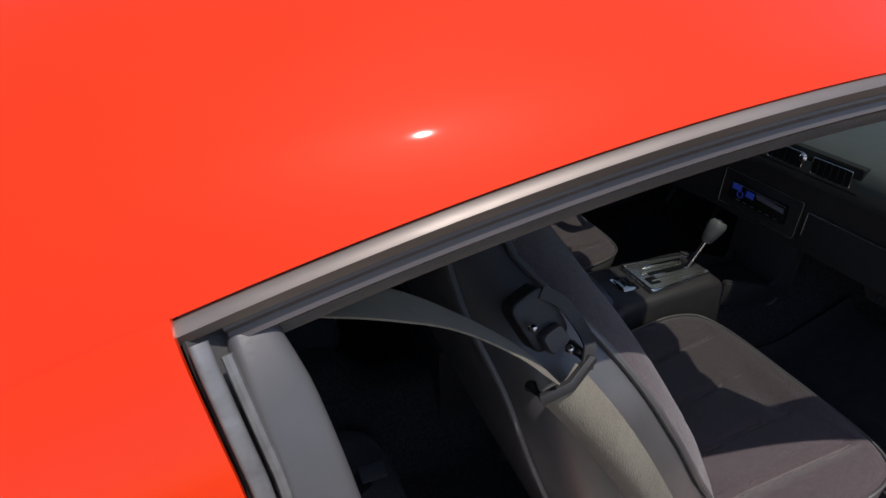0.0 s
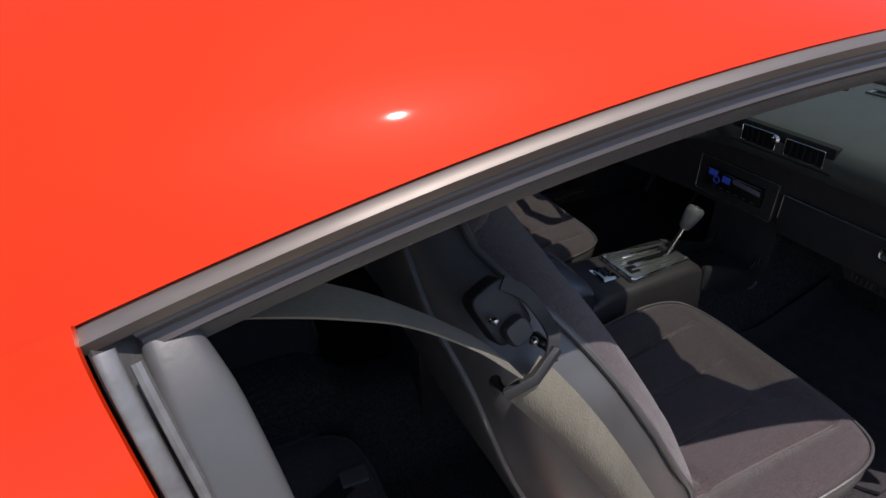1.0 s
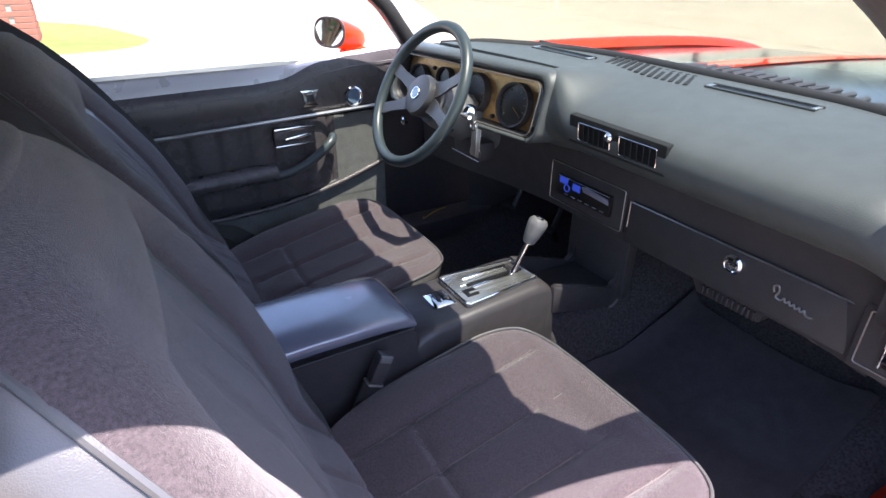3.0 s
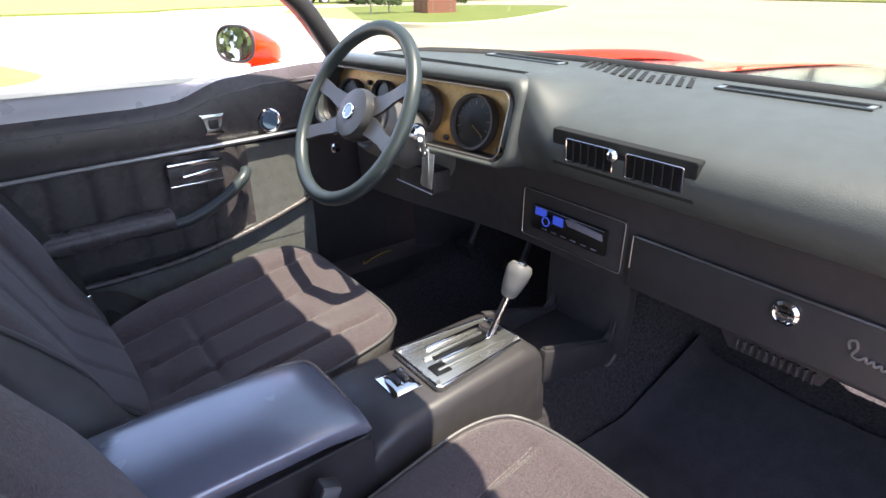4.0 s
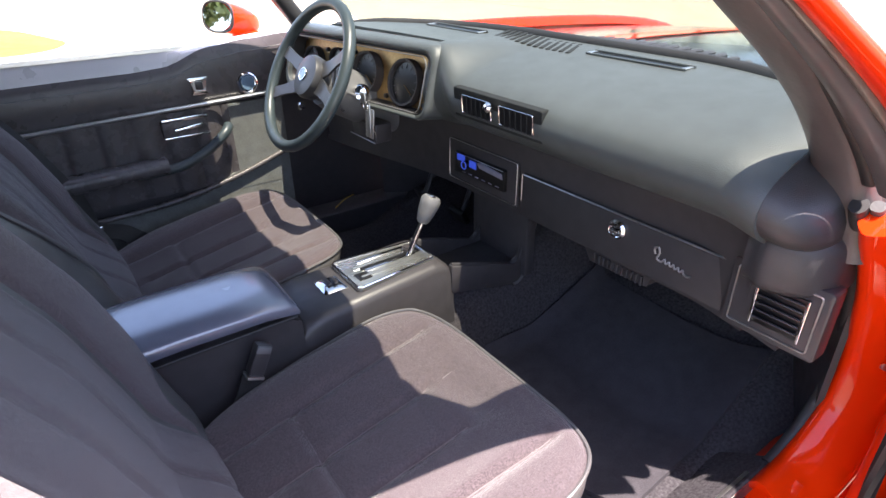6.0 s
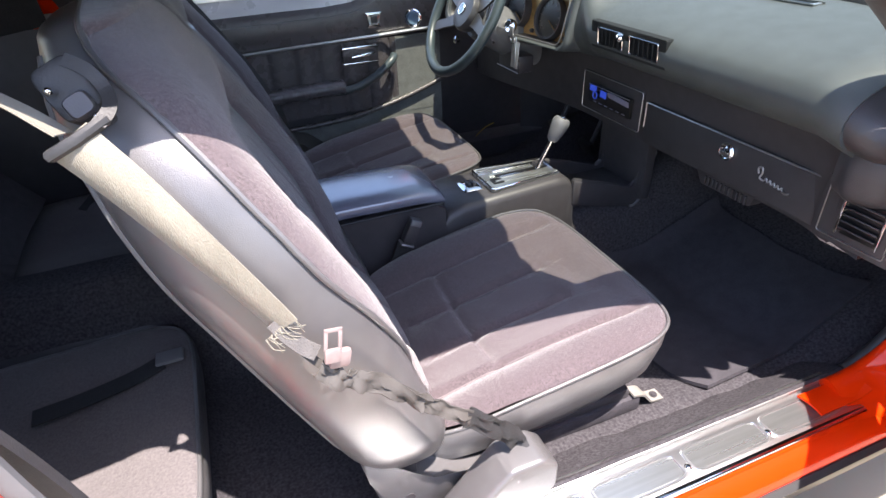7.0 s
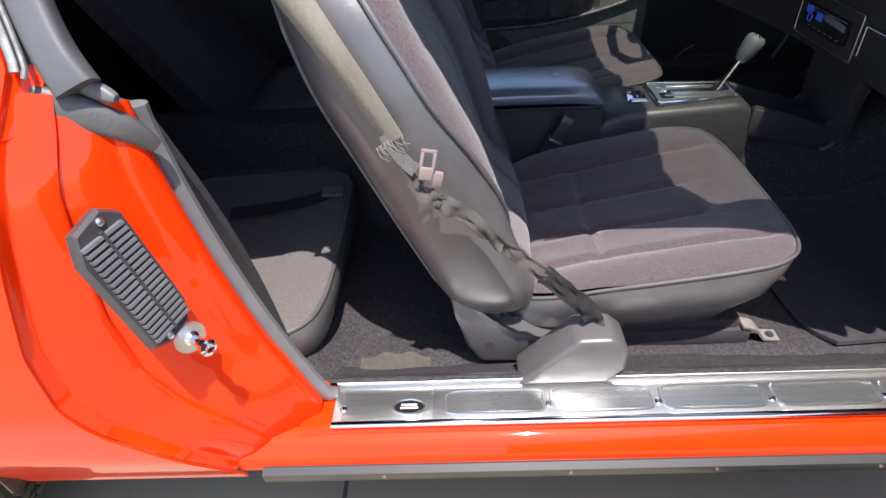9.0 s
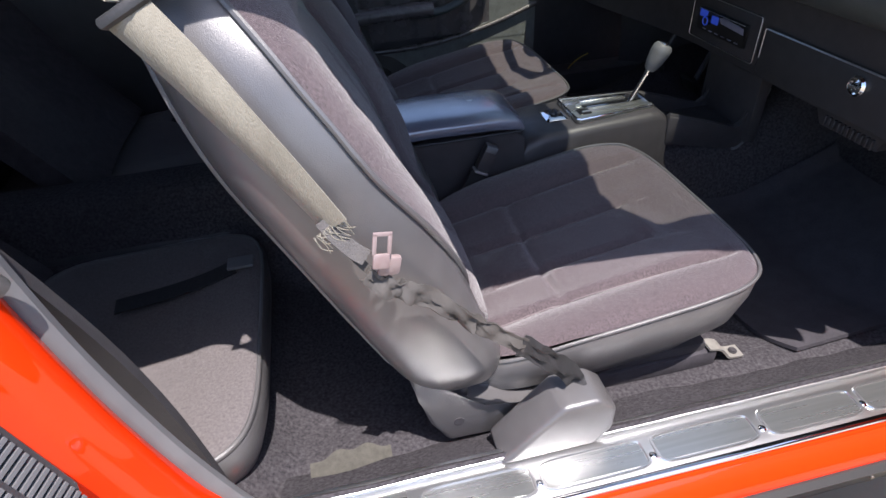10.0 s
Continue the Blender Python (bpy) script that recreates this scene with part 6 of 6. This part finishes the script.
def turned(bm):
    bmesh.ops.transform(bm, matrix=Matrix.Translation(mc) @ Matrix.Rotation(radians(26), 4, "Z") @ Matrix.Rotation(radians(9), 4, "Y") @ Matrix.Translation(-mc), verts=bm.verts)
    return bm


part("mirror_shell", turned(loft(mrings)), PAINT, dm)
part("mirror_rim", turned(tube([mc + Vector((-0.031, p, q)) for p, q in super_ring(0.060, 0.042, 2.8, 36)], 0.004, 8, True, (1, 0, 0))), RUBBER, dm)
part("mirror_glass", turned(sheet(lambda u, v: mc + Vector((-0.033, 0.058 * u * math.cos(2 * math.pi * v), 0.040 * u * math.sin(2 * math.pi * v))), 4, 36, 0.001, (0.001, 1))), MIRROR, dm)
part("mirror_foot", prism([(0.80, 0.935), (0.92, 0.935), (0.90, 0.975), (0.83, 0.98)], "y", 0.865, 0.905, 0.008), PAINT, dm)

# passenger's door, standing open
pdoor = thing("passenger_door", (1.24, -0.86, 0.40), "passenger door swung wide open, black trim inside", "car door")
dm_ = Matrix.Translation((1.215, -0.89, 0)) @ Matrix.Rotation(radians(-130), 4, "Z")


def hung(bm):
    bmesh.ops.transform(bm, matrix=dm_, verts=bm.verts)
    return bm


# built as if its length ran along +x from the hinge
part("door_skin", hung(sheet(lambda u, v: Vector((1.28 * u, 0.055 - 0.02 * math.sin(math.pi * v), 0.33 + 0.62 * v)), 10, 12, 0.01)), PAINT, pdoor)
part("door_trim", hung(sheet(lambda u, v: Vector((0.07 + 1.17 * u, -0.075 + 0.015 * math.sin(math.pi * v) - 0.02 * smooth([(0.2, 0), (0.35, 1)], u), 0.36 + 0.60 * v)), 14, 10, 0.012)), DOOR_VINYL, pdoor, "black vinyl inner panel", 60)
part("door_front_edge", hung(box((0.012, -0.015, 0.64), (0.024, 0.13, 0.60), 0.01)), PAINT, pdoor)
part("door_rear_edge", hung(box((1.27, -0.012, 0.64), (0.024, 0.12, 0.60), 0.01)), PAINT, pdoor)
part("door_bottom", hung(box((0.64, -0.012, 0.345), (1.24, 0.12, 0.02), 0.006)), PAINT, pdoor)
part("door_top", hung(box((0.64, -0.02, 0.955), (1.24, 0.13, 0.02), 0.008)), DOOR_VINYL, pdoor)
part("door_seal", hung(tube(catmull([(0.05, -0.088, 0.95), (0.045, -0.09, 0.60), (0.06, -0.09, 0.42), (0.12, -0.09, 0.37), (0.5, -0.09, 0.36), (1.2, -0.09, 0.36)], 8), 0.010, 8)), RUBBER, pdoor)
part("door_armrest", hung(box((0.55, -0.115, 0.66), (0.55, 0.06, 0.05), 0.02)), DOOR_VINYL, pdoor)
for z in (0.52, 0.78):
    part("hinge_arm", box((1.245, -0.865, z), (0.06, 0.07, 0.05), 0.008), PAINT, pdoor)



# ---- outdoors ----
ground = finish("ground", sheet(lambda u, v: Vector((-400 + 800 * u, -400 + 800 * v, 0)), 8, 8), CONCRETE)
tagged(ground, "sunlit pale concrete forecourt", "ground", kind="structure")
SAW = material("dark slab joint", (0.09, 0.08, 0.07), 0.9, scale=20)
joints = thing("slab_joint", (0, 0, 0), "dark sawn joints between concrete slabs", "joint", kind="structure")
for x in (-0.056, -4.6, 4.5, 9.0):
    part("joint_line", box((x, 0, 0.001), (0.009, 60, 0.002), 0), SAW, joints)


def bed(name, pts, h, mat, label, k=8, kind="structure"):
    """A raised bed with a rounded outline."""
    ring = catmull([(x, y, 0) for x, y in pts], k, True)
    ob = finish(name, loft([[p + Vector((0, 0, z)) for p in ring] for z in (-0.02, h)]), mat)
    return tagged(ob, label, name, kind=kind)


def kerbed(pts, kerb_h=0.13, w=0.16):
    ring = catmull([(x, y, 0) for x, y in pts], 8, True)
    k = finish("kerb", sweep(ring, [(-w / 2, 0), (w / 2, 0), (w / 2, kerb_h - 0.02), (w / 2 - 0.03, kerb_h), (-w / 2, kerb_h)], (0, 0, 1), True), KERB)
    tagged(k, "pale concrete kerb round a lawn island", "kerb", kind="structure")
    bed("lawn", pts, kerb_h - 0.03, GRASS, "sunlit mown grass inside a kerb")


kerbed([(9.0, 17.2), (9.7, 13.9), (10.8, 12.7), (13.9, 13.3), (20.5, 17.0), (23.5, 19.6), (20, 23.5), (14, 24.5), (10, 22)])
kerbed([(0.93, 8.1), (0.55, 7.4), (-0.5, 7.25), (-3.5, 7.3), (-6, 8.5), (-6, 12), (-2, 12.5), (0.1, 10.8), (0.85, 8.9)], 0.10)
bed("lawn", [(-60, 27), (0, 25.5), (8, 27.5), (20, 31), (60, 40), (60, 120), (-60, 120)], 0.08, GRASS, "broad sunlit lawn beyond the road", 3)
bed("lawn", [(46, 21), (60, -2), (70, -40), (160, -40), (160, 60), (80, 45)], 0.08, GRASS, "distant sunlit lawn", 3)

# brick pier and its plinth on the island, a brick wall end on the small island
PIER = box((0, 0, 0), (0.215, 0.0125, 0.065), 0.004, None, 1)
brick_mesh = bpy.data.meshes.new("brick")
PIER.to_mesh(brick_mesh)
PIER.free()
brick_mesh.materials.append(BRICK)


def brick_pier(x, y, w, d, h, label):
    pier = thing("brick_pier", (x, y, 0.0), label, "brick pier")
    part("core", box((x, y, h / 2), (w - 0.012, d - 0.012, h), 0.002), MORTAR, pier)
    for r in range(int(h / 0.075)):
        z = 0.045 + 0.075 * r
        for face in range(4):
            span = w if face % 2 == 0 else d
            n = int(span / 0.225)
            for k in range(n):
                a = (k + 0.5) * span / n - span / 2 + (0.05 if r % 2 else -0.05) * (0 < k < n - 1)
                m = Matrix.Translation((x, y, z)) @ Matrix.Rotation(face * math.pi / 2, 4, "Z") @ Matrix.Translation((a, -(d if face % 2 == 0 else w) / 2, 0))
                b = new("brick", brick_mesh)
                b.parent = pier
                b.matrix_parent_inverse = pier.matrix_world.inverted()
                b.matrix_basis = m
    part("cap", box((x, y, h + 0.04), (w + 0.1, d + 0.1, 0.08), 0.015), KERB, pier)
    return pier


brick_pier(14.6, 18.2, 1.35, 0.9, 1.5, "red brick sign pier on the lawn island")
brick_pier(-0.85, 9.2, 0.9, 0.6, 0.9, "low red brick pier on the small lawn")

# clipped shrubs: many small leaves on short stems
rng = random.Random(3)


def shrub(x, y, r, h):
    ob = thing("shrub", (x, y, 0.1), "dense clipped green shrub on the lawn", "shrub", "shrubs")
    bm = bmesh.new()
    for k in range(900):
        a, e = rng.uniform(0, 2 * math.pi), rng.uniform(-0.2, 1)
        rr = rng.uniform(0.6, 1.0) ** 0.5
        p = Vector((math.cos(a) * math.sqrt(max(0, 1 - e * e)) * r * rr, math.sin(a) * math.sqrt(max(0, 1 - e * e)) * r * rr, 0.45 * h + e * h * 0.55 * rr))
        q = Euler((rng.uniform(0, 6), rng.uniform(0, 6), rng.uniform(0, 6))).to_matrix()
        s = 0.05 * rng.uniform(0.7, 1.4)
        vs = [bm.verts.new(Vector((x, y, 0.1)) + p + q @ Vector(c)) for c in ((-s, 0, 0), (0, -s * 0.5, 0.01), (s, 0, 0), (0, s * 0.5, 0.01))]
        bm.faces.new(vs)
    part("crown", bm, LEAF, ob)
    part("stem", tube([Vector((x, y, 0.05)), Vector((x, y, 0.1 + 0.6 * h))], 0.03, 8), MORTAR, ob)


for x, y, r, h in ((12.0, 18.6, 0.55, 0.9), (12.9, 18.8, 0.5, 0.8), (16.4, 19.2, 0.5, 0.8)):
    shrub(x, y, r, h)

# a dark car parked across the road
far = thing("parked_car", (17.5, 31, 0), "dark car parked beyond the island", "car")
part("body", loft([[Vector((x, 31 + s * 0.88, z)) for s, z in ((-1, 0.25), (-1.02, 0.7), (-0.95, 0.9), (-0.75, top), (0.75, top), (0.95, 0.9), (1.02, 0.7), (1, 0.25))] for x, top in ((15.2, 0.75), (15.5, 0.92), (16.4, 0.98), (17.0, 1.4), (18.6, 1.42), (19.3, 1.0), (19.8, 0.8))]), BLACK_PAINT, far)
for x in (16.1, 18.9):
    for y in (30.15, 31.85):
        w = part("wheel", disc((x, y, 0.32), 0.32, 0.2, (0, 1, 0), 24, b=0.03), TYRE, far)
        part("rim", disc((x, y - 0.1, 0.32), 0.19, 0.03, (0, 1, 0), 20), STEEL, w)

# broad trees round the forecourt
BARK = material("grey-brown bark", (0.16, 0.12, 0.085), 0.9, second=(0.09, 0.07, 0.05), scale=8, bump=0.8, bump_scale=20)


def tree(x, y, h):
    ob = thing("tree", (x, y, 0), "broad leafy green tree beyond the forecourt", "tree", "trees")
    trunk = [(0.24, 0), (0.18, 0.12 * h), (0.15, 0.3 * h), (0.08, 0.6 * h), (0.03, 0.85 * h)]
    part("trunk", spin((x, y, 0), [(r * h / 9, z) for r, z in trunk], (0, 0, 1), 10), BARK, ob)
    bm = bmesh.new()
    for k in range(9):
        a, e = rng.uniform(0, 6.28), rng.uniform(0.35, 0.9)
        c = Vector((x + math.cos(a) * h * 0.24 * rng.uniform(0.3, 1), y + math.sin(a) * h * 0.24 * rng.uniform(0.3, 1), h * (0.36 + 0.5 * e)))
        part("limb", tube([Vector((x, y, 0.3 * h)), Vector((x, y, 0.3 * h)).lerp(c, 0.5) + Vector((0, 0, 0.03 * h)), c], 0.012 * h, 6, up=(1, 0, 0.1)), BARK, ob)
        for n in range(170):
            d = Vector((rng.gauss(0, 1), rng.gauss(0, 1), rng.gauss(0, 0.8))) * h * 0.075
            q = Euler((rng.uniform(0, 6), rng.uniform(0, 6), rng.uniform(0, 6))).to_matrix()
            w = h * 0.028 * rng.uniform(0.6, 1.3)
            bm.faces.new([bm.verts.new(c + d + q @ Vector(p)) for p in ((-w, 0, 0), (0, -w * 0.6, w * 0.15), (w, 0, 0), (0, w * 0.6, w * 0.15))])
    part("crown", bm, LEAF, ob)


for x, y, h in ((-24, 9, 9), (-27, 2, 10), (-23, -5, 8.5), (-30, -12, 10), (-26, 17, 9.5), (-32, 26, 11), (-18, 5, 7), (-17, -1, 6.5), (-19, 12, 7.5), (-20, -8, 7), (-16, 9, 6)):
    tree(x, y, h)
# an unseen tall belt of trees beyond the lawn, added to darken the bonnet's reflection
for k in range(16):
    a = radians(-30 + 5.5 * k)
    far_off = 78 + 9 * math.sin(2.3 * k)
    tree(far_off * math.cos(a), far_off * math.sin(a), 16 + 2.5 * math.sin(1.7 * k))
